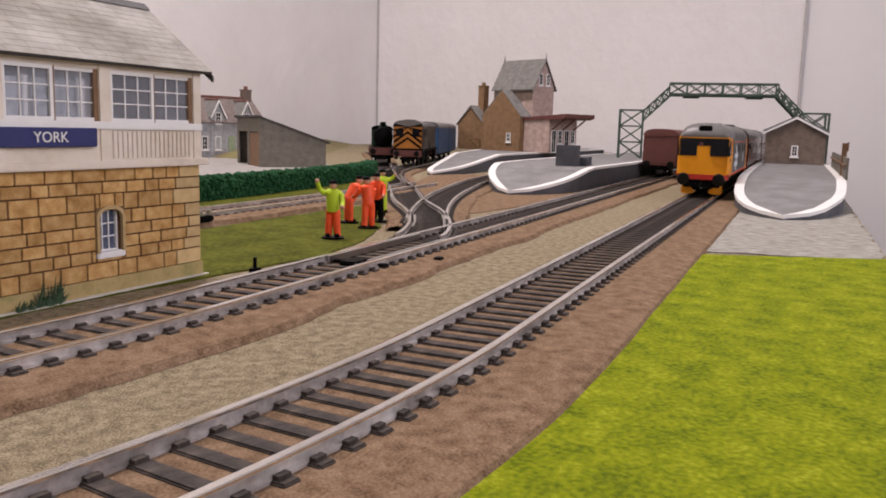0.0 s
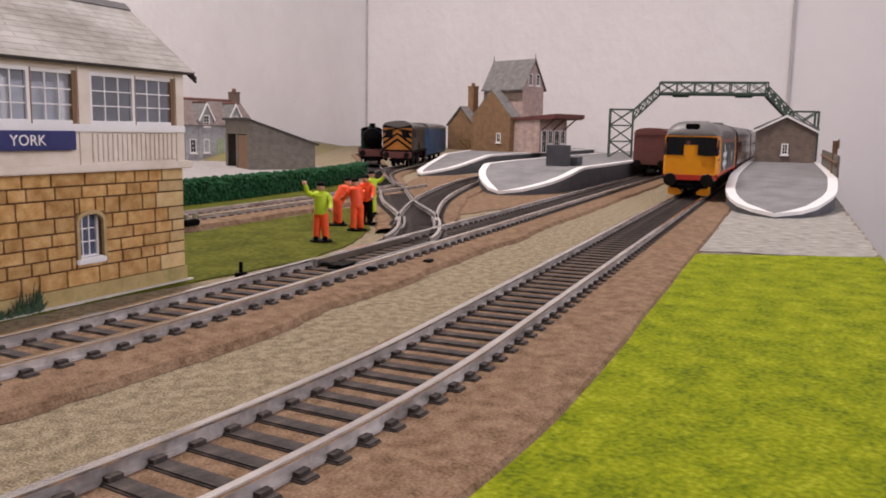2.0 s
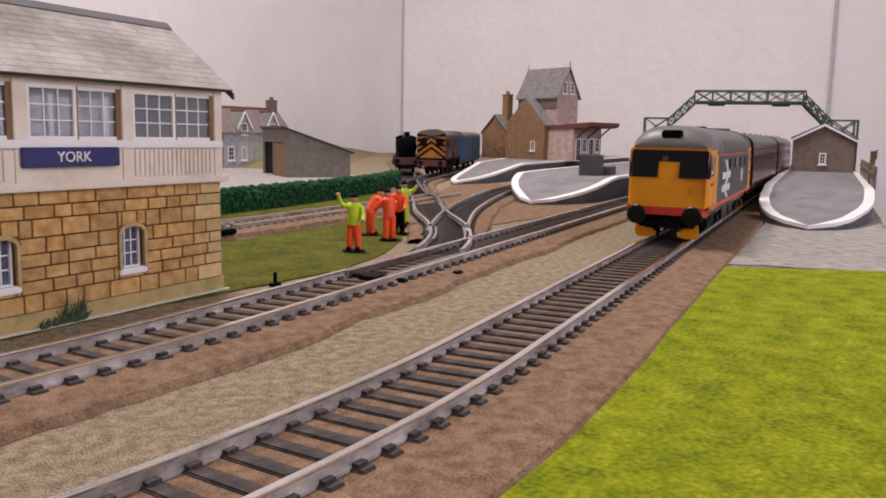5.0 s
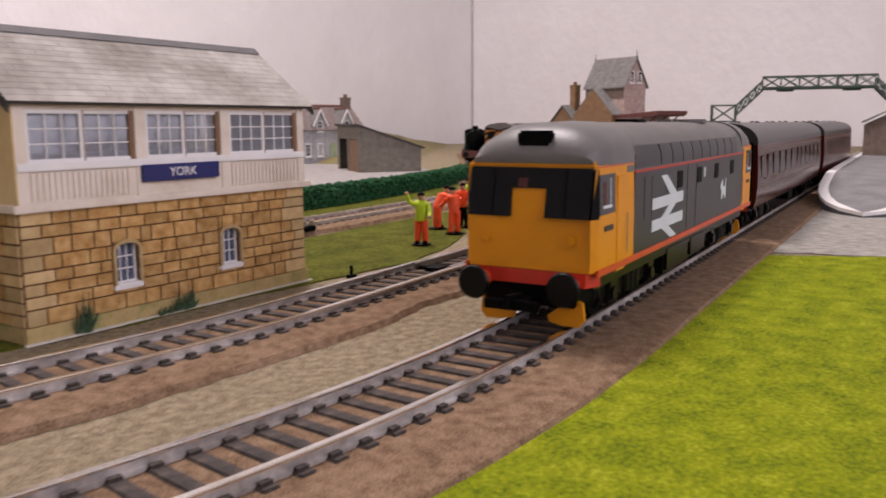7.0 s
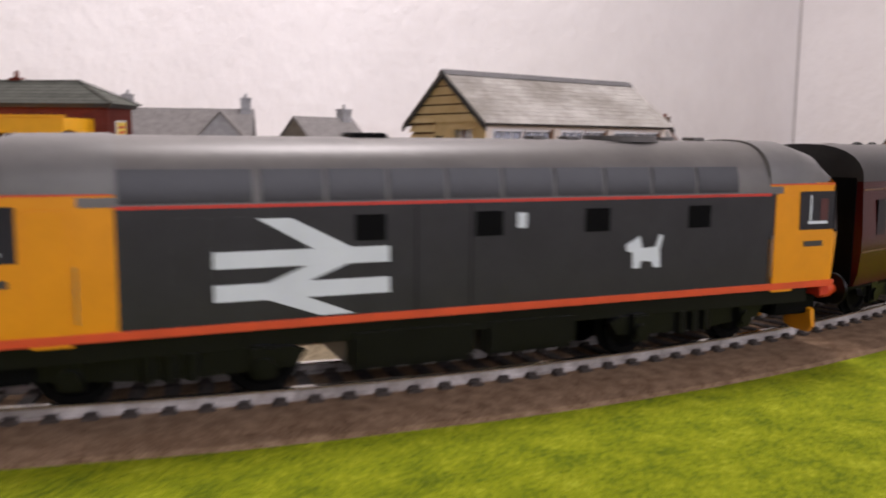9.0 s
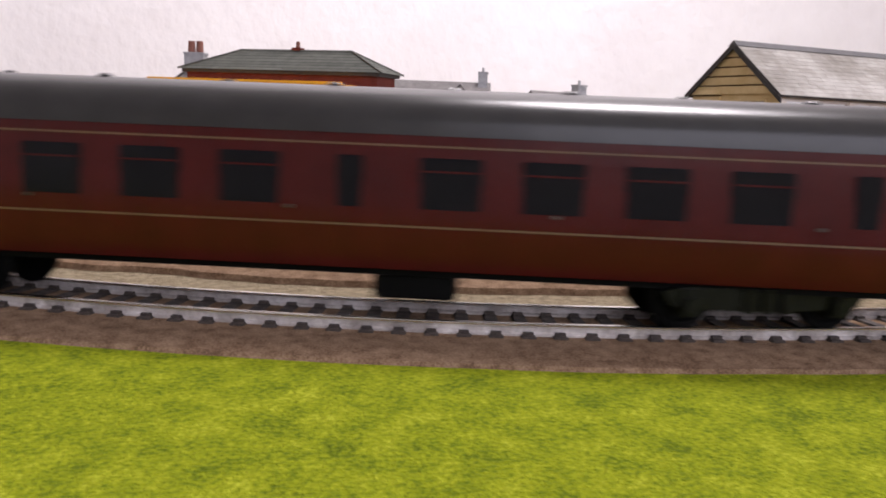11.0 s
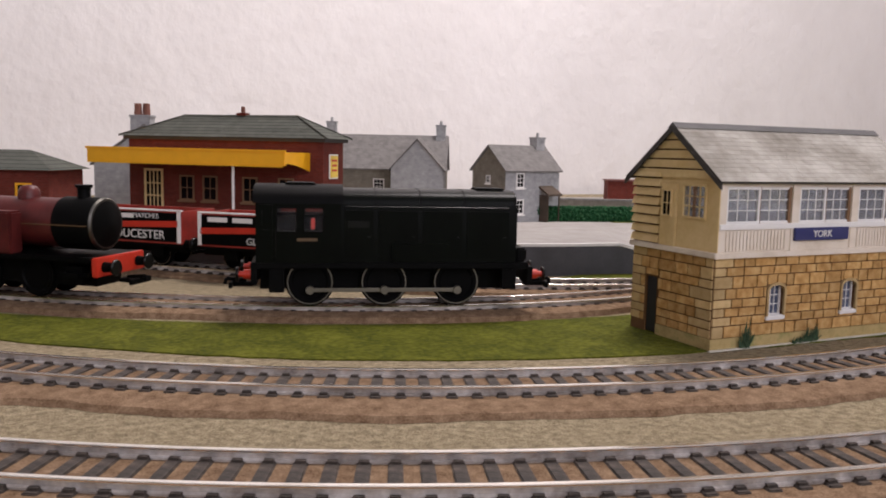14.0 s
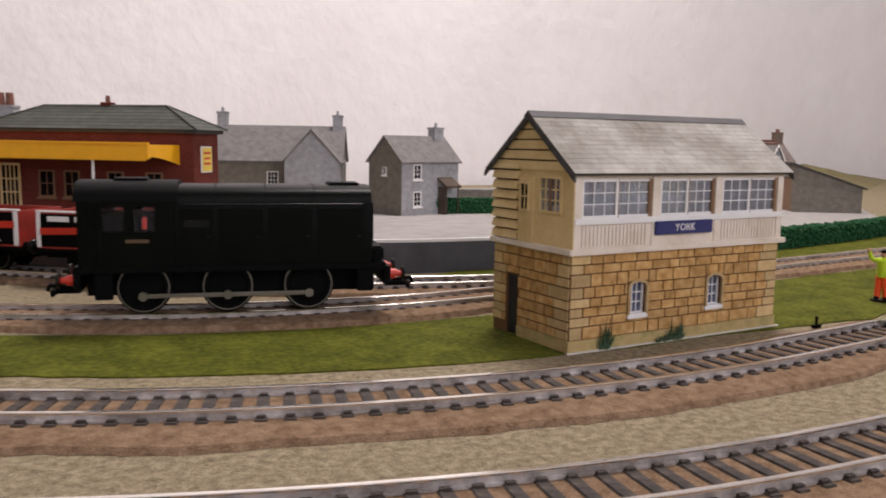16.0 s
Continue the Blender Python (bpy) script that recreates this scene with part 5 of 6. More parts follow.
def wheelset(parent, x, r, z=None, gauge=7.6, tyre=True):
    """An axle with its two wheels, with bright tyres."""
    if r not in WHEELS:
        half = [(gauge + 1.3, r * 0.2), (gauge + 1.2, r * 0.72), (gauge + 1.8, r * 0.8), (gauge + 1.8, r), (gauge + 0.4, r), (gauge, r + 0.8), (gauge - 0.8, r + 0.8), (gauge - 0.8, r * 0.8), (gauge - 1.6, r * 0.2), (gauge - 1.6, 1.2)]
        bm = lathe(B(), [(-a, q) for a, q in half] + half[::-1], 24, "y")
        rim = B()
        for s in (-1, 1):
            lathe(rim, [(s * (gauge + 1.75), r * 0.94), (s * (gauge + 1.9), r * 0.95), (s * (gauge + 1.9), r * 1.0), (s * (gauge + 1.75), r * 1.0)], 24, "y", hoop=True)
        WHEELS[r] = (mesh_of("wheelset", bm, M["black"], 35), mesh_of("tyre", rim, M["rod_steel"], 35))
    ob = new("wheelset", WHEELS[r][0])
    ob.parent, ob.matrix_basis = parent, place(x, 0, r if z is None else z)
    if tyre:
        again("tyre", WHEELS[r][1], ob, Matrix())
    return ob


ROLLING = []


def bogie(parent, x, axles, r, length, label="", spin=True):
    bm = B()
    for s in (-1, 1):
        prism(bm, [(-length / 2, 8.6), (-length / 2 + 3, 9.6), (length / 2 - 3, 9.6), (length / 2, 8.6), (length / 2 - 2, 5.6), (6, 4.6), (-6, 4.6), (-length / 2 + 2, 5.6)], s * 12.2 - 0.9, s * 12.2 + 0.9, "y")
        for a in axles:
            box(bm, a - 2.4, a + 2.4, s * 13.4 - 0.9, s * 13.4 + 0.9, 3.6, 10, 0.4)
            cyl(bm, (a, s * 13.6, 6), (a, s * 15, 6), 1.9, 10)
        for k in (-4, 0, 4):
            cyl(bm, (k, s * 13.4, 4.4), (k, s * 13.4, 9.6), 1.3, 8)
    box(bm, -6, 6, -12, 12, 6.5, 10.5, 0.4)
    b = part("bogie", bm, M["chassis"], parent, label, at=place(x, 0, 0))
    for a in axles:
        w = wheelset(b, a, r, tyre=False)
        if spin:
            ROLLING.append((w, a, r))
    return b


def buffers(parent, x, z, out, m=None, gap=11.5, head=3.6, beam=True):
    """Two buffers at an end; out is 1 or -1."""
    for y in (-gap, gap):
        bm = B()
        lathe(bm, [(0, 2.1), (3 * out, 1.9), (3 * out, 1.2), (5.05 * out, 1.2)], 18, "x", (x, y, z))
        shank = part("buffer", bm, m or M["black"], parent, "", 40)
        hb = B()
        lathe(hb, [(4.9 * out, 0.6), (5 * out, head * 0.96), (5.5 * out, head), (6 * out, head * 0.9), (6.2 * out, 0.4)], 20, "x", (x, y, z))
        part("buffer_head", hb, M["chassis"], shank, "round black buffer head", 40)
    hook = B()
    box(hook, min(x, x + 9 * out), max(x, x + 9 * out), -2, 2, 6.4, 8.2, 0.3)
    box(hook, min(x + 8 * out, x + 9.4 * out), max(x + 8 * out, x + 9.4 * out), -7, 7, 6.2, 8.6, 0.3)
    bar(hook, (x + 3 * out, 0, 8.6), (x + 11 * out, 0, 9.4), 1.4)
    bar(hook, (x + 11 * out, 0, 9.4), (x + 11.5 * out, 0, 7.2), 1.3)
    part("coupling", hook, M["black"], parent, "black tension-lock coupling")


def diesel():
    t = thing("diesel_locomotive", place(600, -80, RAIL_TOP, 0, 0, 183), "dark grey diesel locomotive with yellow ends and red stripe", "locomotive")
    W = 17.2
    # bodyside between the cabs
    part("body", skin(B(), [[(x, -W, 14.5), (x, -W, 37), (x, W, 37), (x, W, 14.5)] for x in (-80, 68)]), M["loco_grey"], t, "dark grey bodyside")
    roof = [[(x, y, z) for y, z in roof_curve(W * 0.99, 37, 49.5, 14)] for x in (-82, 74)]
    part("roof", skin(B(), roof), M["roof_grey"], t, "mid grey curved roof", 50)
    for s in (1, -1):
        before = set(t.children)
        cb = 68 if s > 0 else 74
        cab = B()
        rows = []
        for x, w, lo, ev, up in ((cb, W, 14.5, 39.6, 49.2), (86, W, 14.5, 39.6, 48.9), (94.8, W - 0.1, 14.5, 39.4, 46.5)):
            rows.append([(s * x, -w, lo), (s * x, -w, 26), (s * x, -w * 0.98, ev), (s * x, w * 0.98, ev), (s * x, w, 26), (s * x, w, lo)])
        rows.append([(s * 96.4, -W + 1.5, 14.5), (s * 97.2, -W + 1.3, 26), (s * 94.06, -W + 1.6, 40.6), (s * 94.06, W - 1.6, 40.6), (s * 97.2, W - 1.3, 26), (s * 96.4, W - 1.5, 14.5)])
        c = part("cab", skin(cab, rows), M["yellow"], t, "warning yellow cab end", 30)
        cr = []
        for x, w, ev, up in ((cb - 0.3, W * 1.002, 39.3, 49.9), (84, W * 1.002, 39.4, 49.6), (90.6, W - 0.3, 39.3, 47.6), (94.8, W - 1.5, 39.9, 42.6)):
            cr.append([(s * x, y, z) for y, z in roof_curve(w * 0.99, ev, up, 14)])
        part("cab_roof", skin(B(), cr), M["cab_roof"], t, "pale grey domed cab roof", 50)
        # windscreens round a yellow centre panel, and the dark indicator above
        fx = lambda z: 97.2 - (z - 26) * 0.215 if z > 26 else 97.2
        def face(y0, y1, z0, z1, proud):
            bm = B()
            v = [bm.verts.new((s * (fx(z) + proud), y, z)) for y, z in ((y0, z0), (y1, z0), (y1, z1), (y0, z1))]
            w = [bm.verts.new((s * (fx(z) - 0.4), y, z)) for y, z in ((y0, z0), (y1, z0), (y1, z1), (y0, z1))]
            for k in range(4):
                bm.faces.new((v[k], v[(k + 1) % 4], w[(k + 1) % 4], w[k]))
            bm.faces.new(v)
            bm.faces.new(w[::-1])
            bmesh.ops.recalc_face_normals(bm, faces=bm.faces)
            return bm
        def slab(pts, push):
            bm = B()
            v = [bm.verts.new(Vector(p) + Vector(push)) for p in pts]
            w = [bm.verts.new(Vector(p) - Vector(push) * 2) for p in pts]
            for k in range(4):
                bm.faces.new((v[k], v[(k + 1) % 4], w[(k + 1) % 4], w[k]))
            bm.faces.new(v)
            bm.faces.new(w[::-1])
            bmesh.ops.recalc_face_normals(bm, faces=bm.faces)
            return bm
        def side(a, b, z0, z1, y, push):
            at = lambda z: y * (W - max(0.0, z - 26) / 13.6 * 0.34)
            return slab([(s * a, at(z0), z0), (s * b, at(z0), z0), (s * b, at(z1), z1), (s * a, at(z1), z1)], (0, y * push, 0))
        for yy in (-1, 1):
            part("windscreen_side", slab([(s * 96.9, yy * 15.85, 27.2), (s * 94.9, yy * 17.1, 27.2), (s * 94.5, yy * 16.8, 38.6), (s * 94.55, yy * 15.65, 38.6)], (s * 0.22, yy * 0.22, 0)), M["black_gloss"], c)
        part("interior_panel", face(-3.0, -0.6, 34.2, 36.4, 0.37), M["seat_red"], c, "dull red seat seen through the glass")
        part("brow_line", face(-15.4, 15.4, 40.1, 40.5, 0.25), M["orange_red"], c)
        part("windscreen", face(-15.6, -4.4, 27.2, 38.9, 0.35), M["black_gloss"], c, "dark glossy windscreen")
        part("windscreen", face(4.4, 15.6, 27.2, 38.9, 0.35), M["black_gloss"], c, "dark glossy windscreen")
        part("centre_window", face(-4.4, 4.4, 34.0, 38.9, 0.34), M["black_gloss"], c, "dark upper centre window")
        for y in (-9.3, 9.3):
            part("window_pillar", face(y - 0.2, y + 0.2, 27.4, 38.6, 0.42), M["black"], c)
        ind = B()
        box(ind, min(s * 88, s * 93.6), max(s * 88, s * 93.6), -4.4, 4.4, 42, 47.6, 0.6)
        part("indicator_box", ind, M["black"], c, "black roof indicator box")
        for y in (-10.8, 10.8):
            part("tail_lamp", cyl(B(), (s * 96.4, y, 22), (s * 97.3, y, 22), 1.3, 14), M["yellow"], c)
        bm = B()
        prism(bm, [(s * 92, -W + 0.4), (s * 96.9, -W + 2.3), (s * 96.9, W - 2.3), (s * 92, W - 0.4)], 11.0, 14.4, "z")
        part("buffer_beam", bm, M["red"], t, "red buffer beam")
        buffers(t, s * 97, 11.4, s, M["orange_red"], gap=11.6, head=4.2)
        low = B()
        box(low, min(s * 82, s * 96), max(s * 82, s * 96), -12, 12, 5.6, 11.2, 0.5)
        part("drag_box", low, M["black"], t)
        for y in (-1, 1):
            pl = B()
            prism(pl, [(y * 4.4, 3.2), (y * 7.4, 5.4), (y * 11.4, 7.4), (y * 13.2, 6.8), (y * 13.8, 2.4), (y * 12.4, 0.8), (y * 8.0, 0.9), (y * 4.8, 1.6)], s * 93.0, s * 94.2, "x")
            part("snow_plough", pl, M["yellow"], t, "yellow snow plough blade")
        for y in (-1, 1):
            part("cab_window", side(83.4, 94.6, 28.0, 37.4, y, 0.16), M["cab_glass"], c)
            part("brow_line", side(cb + 0.2, 94.6, 39.0, 39.35, y, 0.12), M["orange_red"], c)
            part("window_seat", side(90.0, 92.4, 30.2, 35.6, y, 0.2), M["seat_red"], c)
            part("window_ledge", side(86.0, 92.4, 29.4, 30.1, y, 0.21), M["logo"], c)
            part("window_rail", side(86.6, 87.1, 30.1, 36.4, y, 0.2), M["logo"], c)
            part("cab_door", box(B(), min(s * 75.5, s * 82), max(s * 75.5, s * 82), min(y * 17.0, y * 17.38), max(y * 17.0, y * 17.38), 13, 36.6, 0.1), M["yellow"], c)
            part("handrail", cyl(B(), (s * 74.6, y * 17.7, 17), (s * 74.6, y * 17.7, 27), 0.16, 6), M["steel"], c)
            part("number_bar", box(B(), min(s * 85, s * 91), max(s * 85, s * 91), min(y * 17.1, y * 17.42), max(y * 17.1, y * 17.42), 23.9, 25.2), M["edge_dark"], c)
        if s < 0:
            for ob in set(t.children) - before:
                ob.matrix_basis = place(-4, 0, 0) @ ob.matrix_basis
    for y in (-1, 1):
        y0, y1 = sorted((y * 16.9, y * 17.55))
        part("stripe", box(B(), -99.6, 95.8, y0, y1, 13.6, 15.2, 0.1), M["orange_red"], t, "bright red lower stripe")
        part("cantrail_line", box(B(), -78, 68, min(y * 17.0, y * 17.32), max(y * 17.0, y * 17.32), 36.5, 37.1), M["red"], t)
        for x in (22, -3.5, -29.5, -57):
            x = x if y > 0 else -x - 8
            part("engine_room_window", box(B(), x - 3.4, x + 3.4, min(y * 16.4, y * 17.36), max(y * 16.4, y * 17.36), 29.3, 35.0, 0.3), M["black"], t)
        part("data_panel", box(B(), -11 * y - 1.1, -11 * y + 1.1, min(y * 17.0, y * 17.3), max(y * 17.0, y * 17.3), 31, 34.2), M["logo"], t)
        bm = B()
        yy, zz = zip(*roof_curve(W * 0.99, 37, 49.5, 14)[:3])
        prism(bm, [(y * (yy[0] + 0.1), zz[0] + 0.5), (y * (yy[1] + 0.3), zz[1] + 0.2), (y * (yy[2] + 0.3), zz[2] + 0.3), (y * (yy[2] - 1), zz[2] - 0.5), (y * (yy[0] - 1), zz[0])], 44.4, 67.4, "x")
        part("roof_panel", bm, M["loco_grey"], t, "", 40)
        for x in (12.5, 0.5):
            part("door_seam", box(B(), x * y - 0.12, x * y + 0.12, min(y * 17.0, y * 17.26), max(y * 17.0, y * 17.26), 15.4, 36.2), M["black"], t)
        for g in (56, 49):
            part("grille", box(B(), g * y - 3.4, g * y + 3.4, min(y * 16.9, y * 17.3), max(y * 16.9, y * 17.3), 23, 35, 0.2), M["loco_grey"], t)
        # large double-arrow emblem drawn as plain bars
        emblem = []
        cx = 35 * y
        d = -1
        def quad(pts):
            bm = prism(B(), [(cx + d * u * 0.8, 15.6 + (v - 11.8) * 0.87) for u, v in pts], min(y * 17.1, y * 17.42), max(y * 17.1, y * 17.42), "y")
            emblem.append(part("emblem_bar" if emblem else "emblem", bm, M["logo"], emblem[0] if emblem else t, "" if emblem else "large pale grey double-arrow emblem"))
        quad([(-21, 26.6), (21, 26.6), (21, 23.0), (-21, 23.0)])
        quad([(-21, 19.6), (21, 19.6), (21, 16.0), (-21, 16.0)])
        quad([(-11, 33.4), (-3, 33.4), (11.5, 26.62), (2.0, 26.62)])
        quad([(0.5, 22.98), (10.5, 22.98), (1.2, 19.62), (-8.8, 19.62)])
        quad([(-9.0, 15.98), (0.6, 15.98), (12, 11.8), (3.6, 11.8)])
        dg = B()
        u0 = -42 * y
        dog = ((-4.4, 21), (-4.0, 25), (-4.9, 28.2), (-3.9, 28.4), (-3.0, 25.7), (0.6, 25.4), (1.4, 28.3), (2.4, 27.6), (5.0, 26.4), (4.8, 24.9), (3.2, 24.6), (3.1, 21), (1.3, 21), (0.8, 22.6), (-1.8, 22.4), (-2.5, 21))
        prism(dg, [(u0 - d * u * y, v) for u, v in dog], min(y * 17.1, y * 17.42), max(y * 17.1, y * 17.42), "y")
        part("dog_emblem", dg, M["logo"], t, "small pale animal-shaped emblem")
        # roof-side panels
        for k in range(9):
            x = -68 + 12.4 * k
            bm = B()
            yy, zz = zip(*roof_curve(W * 0.99, 37, 49.5, 14)[:3])
            prism(bm, [(y * (yy[0] + 0.1), zz[0] + 0.5), (y * (yy[1] + 0.3), zz[1] + 0.2), (y * (yy[2] + 0.3), zz[2] + 0.3), (y * (yy[2] - 1), zz[2] - 0.5), (y * (yy[0] - 1), zz[0])], x, x + 11.6, "x")
            part("roof_panel", bm, M["loco_grey"], t, "", 40)
    for k in range(6):
        part("roof_hatch", box(B(), -70 + 9 * k, -66 + 9 * k, -2.5, 2.5, 49.2, 50.2, 0.4), M["roof_grey"], t)
    part("roof_fan", cyl(B(), (-46, 0, 49), (-46, 0, 50.4), 9, 24), M["roof_grey"], t)
    part("exhaust", box(B(), 14, 22, -4, 4, 49, 50.4, 0.4), M["black"], t)
    und = B()
    box(und, -94, 90, -14.5, 14.5, 9.4, 14.4)
    part("underframe", und, M["chassis"], t)
    for a, b, z in ((-27, -4, 3.6), (-2, 26, 3.0)):
        part("fuel_tank", box(B(), a, b, -14.8, 14.8, z, 12, 1.2), M["chassis"], t)
    for x in (-58, 58):
        bogie(t, x, (-17, 17), 6.6, 50)
    return t


def coach(label, windows, group, at, spin, body_m=None, roof_m=None):
    t = thing("railway_coach", at, label, "coach", group)
    H, W = 129.0, 17.8
    bm_m, rm = body_m or M["maroon"], roof_m or M["coach_roof"]
    side = [(-W + 1.6, 10.5), (-W + 0.5, 14), (-W, 20), (-W, 26), (-W + 0.7, 39)]
    ring_ = side + [(-y, z) for y, z in side[::-1]]
    part("body", skin(B(), [[(x, y, z) for y, z in ring_] for x in (-H, H)]), bm_m, t, "", 50)
    part("roof", skin(B(), [[(x, y, z) for y, z in roof_curve(W - 0.4, 39, 49, 14, 0.8)] for x in (-H - 0.4, H + 0.4)]), rm, t, "", 60)
    for y in (-1, 1):
        for x, w, z0, z1 in windows:
            part("coach_window", box(B(), x - w / 2, x + w / 2, min(y * (W - 1.2), y * (W + 0.12)), max(y * (W - 1.2), y * (W + 0.12)), z0, z1, 0.3), M["black_gloss"], t)
            if w > 8:
                part("window_vent", box(B(), x - w / 2 + 0.5, x + w / 2 - 0.5, min(y * W, y * (W + 0.25)), max(y * W, y * (W + 0.25)), z1 - 3, z1 - 2.6), bm_m, t)
        for z in (19.8, 36.6):
            part("lining", box(B(), -H + 0.5, H - 0.5, min(y * (W - 0.6), y * (W + (0.1 if z < 30 else -0.35))), max(y * (W - 0.6), y * (W + (0.1 if z < 30 else -0.35))), z, z + 0.4), M["lining"], t)
        for x in (-104, -50, 6, 62, 108):
            part("door_handle", box(B(), x, x + 1.4, min(y * W, y * (W + 0.5)), max(y * W, y * (W + 0.5)), 23, 23.6), M["dull_steel"], t)
        part("number_bar", box(B(), 80 * y - 6, 80 * y + 6, min(y * W, y * (W + 0.15)), max(y * W, y * (W + 0.15)), 21.8, 23.2), M["lining"], t)
    for s in (-1, 1):
        g = B()
        box(g, min(s * H, s * (H + 0.6)), max(s * H, s * (H + 0.6)), -15.5, 15.5, 11, 40)
        part("end_panel", g, M["black"], t, "matt black coach end")
        gw = B()
        for a, b, c, d in ((-6.4, -4.4, 12, 38), (4.4, 6.4, 12, 38), (-4.4, 4.4, 36, 38), (-4.4, 4.4, 12, 13.4)):
            box(gw, min(s * H, s * (H + 4.5)), max(s * H, s * (H + 4.5)), a, b, c, d)
        part("gangway", gw, M["black"], t, "black corridor gangway")
        buffers(t, s * (H - 1), 11.5, s, gap=11.5, head=3.2)
    part("underframe", box(B(), -H + 2, H - 2, -14, 14, 8.8, 10.8), M["black"], t)
    for a, b, w, lo in ((-29, -11, 13, 3.4),):
        part("battery_box", box(B(), a, b, -w, w, lo, 9, 0.5), M["black"], t)
    for k in range(9):
        part("roof_vent", ball(B(), (-104 + 26 * k, 3.5 * (-1) ** k, 48.6), 1.6, 1.2, 1, 0.7, 8), rm, t)
    for x in (-93, 93):
        bogie(t, x, (-17, 17), 6.4, 46, spin=spin)
    return t


LONG_WINDOWS = [(-112 + 21.2 * k, 13.0 if k % 5 else 5.5, 23.5, 34.5) for k in range(11)] + [(118, 5.5, 24, 34)]
BRAKE_WINDOWS = [(x, 10.5 if wide else 5.8, 23.5 if wide else 24.6, 34.5 if wide else 33.8) for x, wide in ((101, 0), (77, 1), (60, 0), (29, 1), (7, 0), (-19, 1), (-38, 0), (-66, 1), (-85, 0), (-108, 1))]

train_loco = diesel()
train_coach = coach("maroon passenger coach with many windows and grey roof", LONG_WINDOWS, "coaches of the train", place(850, -60, RAIL_TOP, 0, 0, 183), True)
train_brake = coach("maroon brake coach with few windows and grey roof", BRAKE_WINDOWS, "coaches of the train", place(1130, -50, RAIL_TOP, 0, 0, 183), True)


def on_line(line, s, half=58.0):
    """The pose of a thing that stands on a track with its front towards the line's start."""
    a, b = line.at(s - half), line.at(s + half)
    m, d = (a + b) / 2, a - b
    return place(m.x, m.y, RAIL_TOP, 0, 0, math.degrees(math.atan2(d.y, d.x)))


def near_s(line, x, y):
    k = min(range(len(line.pts)), key=lambda j: (line.pts[j] - Vector((x, y))).length)
    return line.run[k]


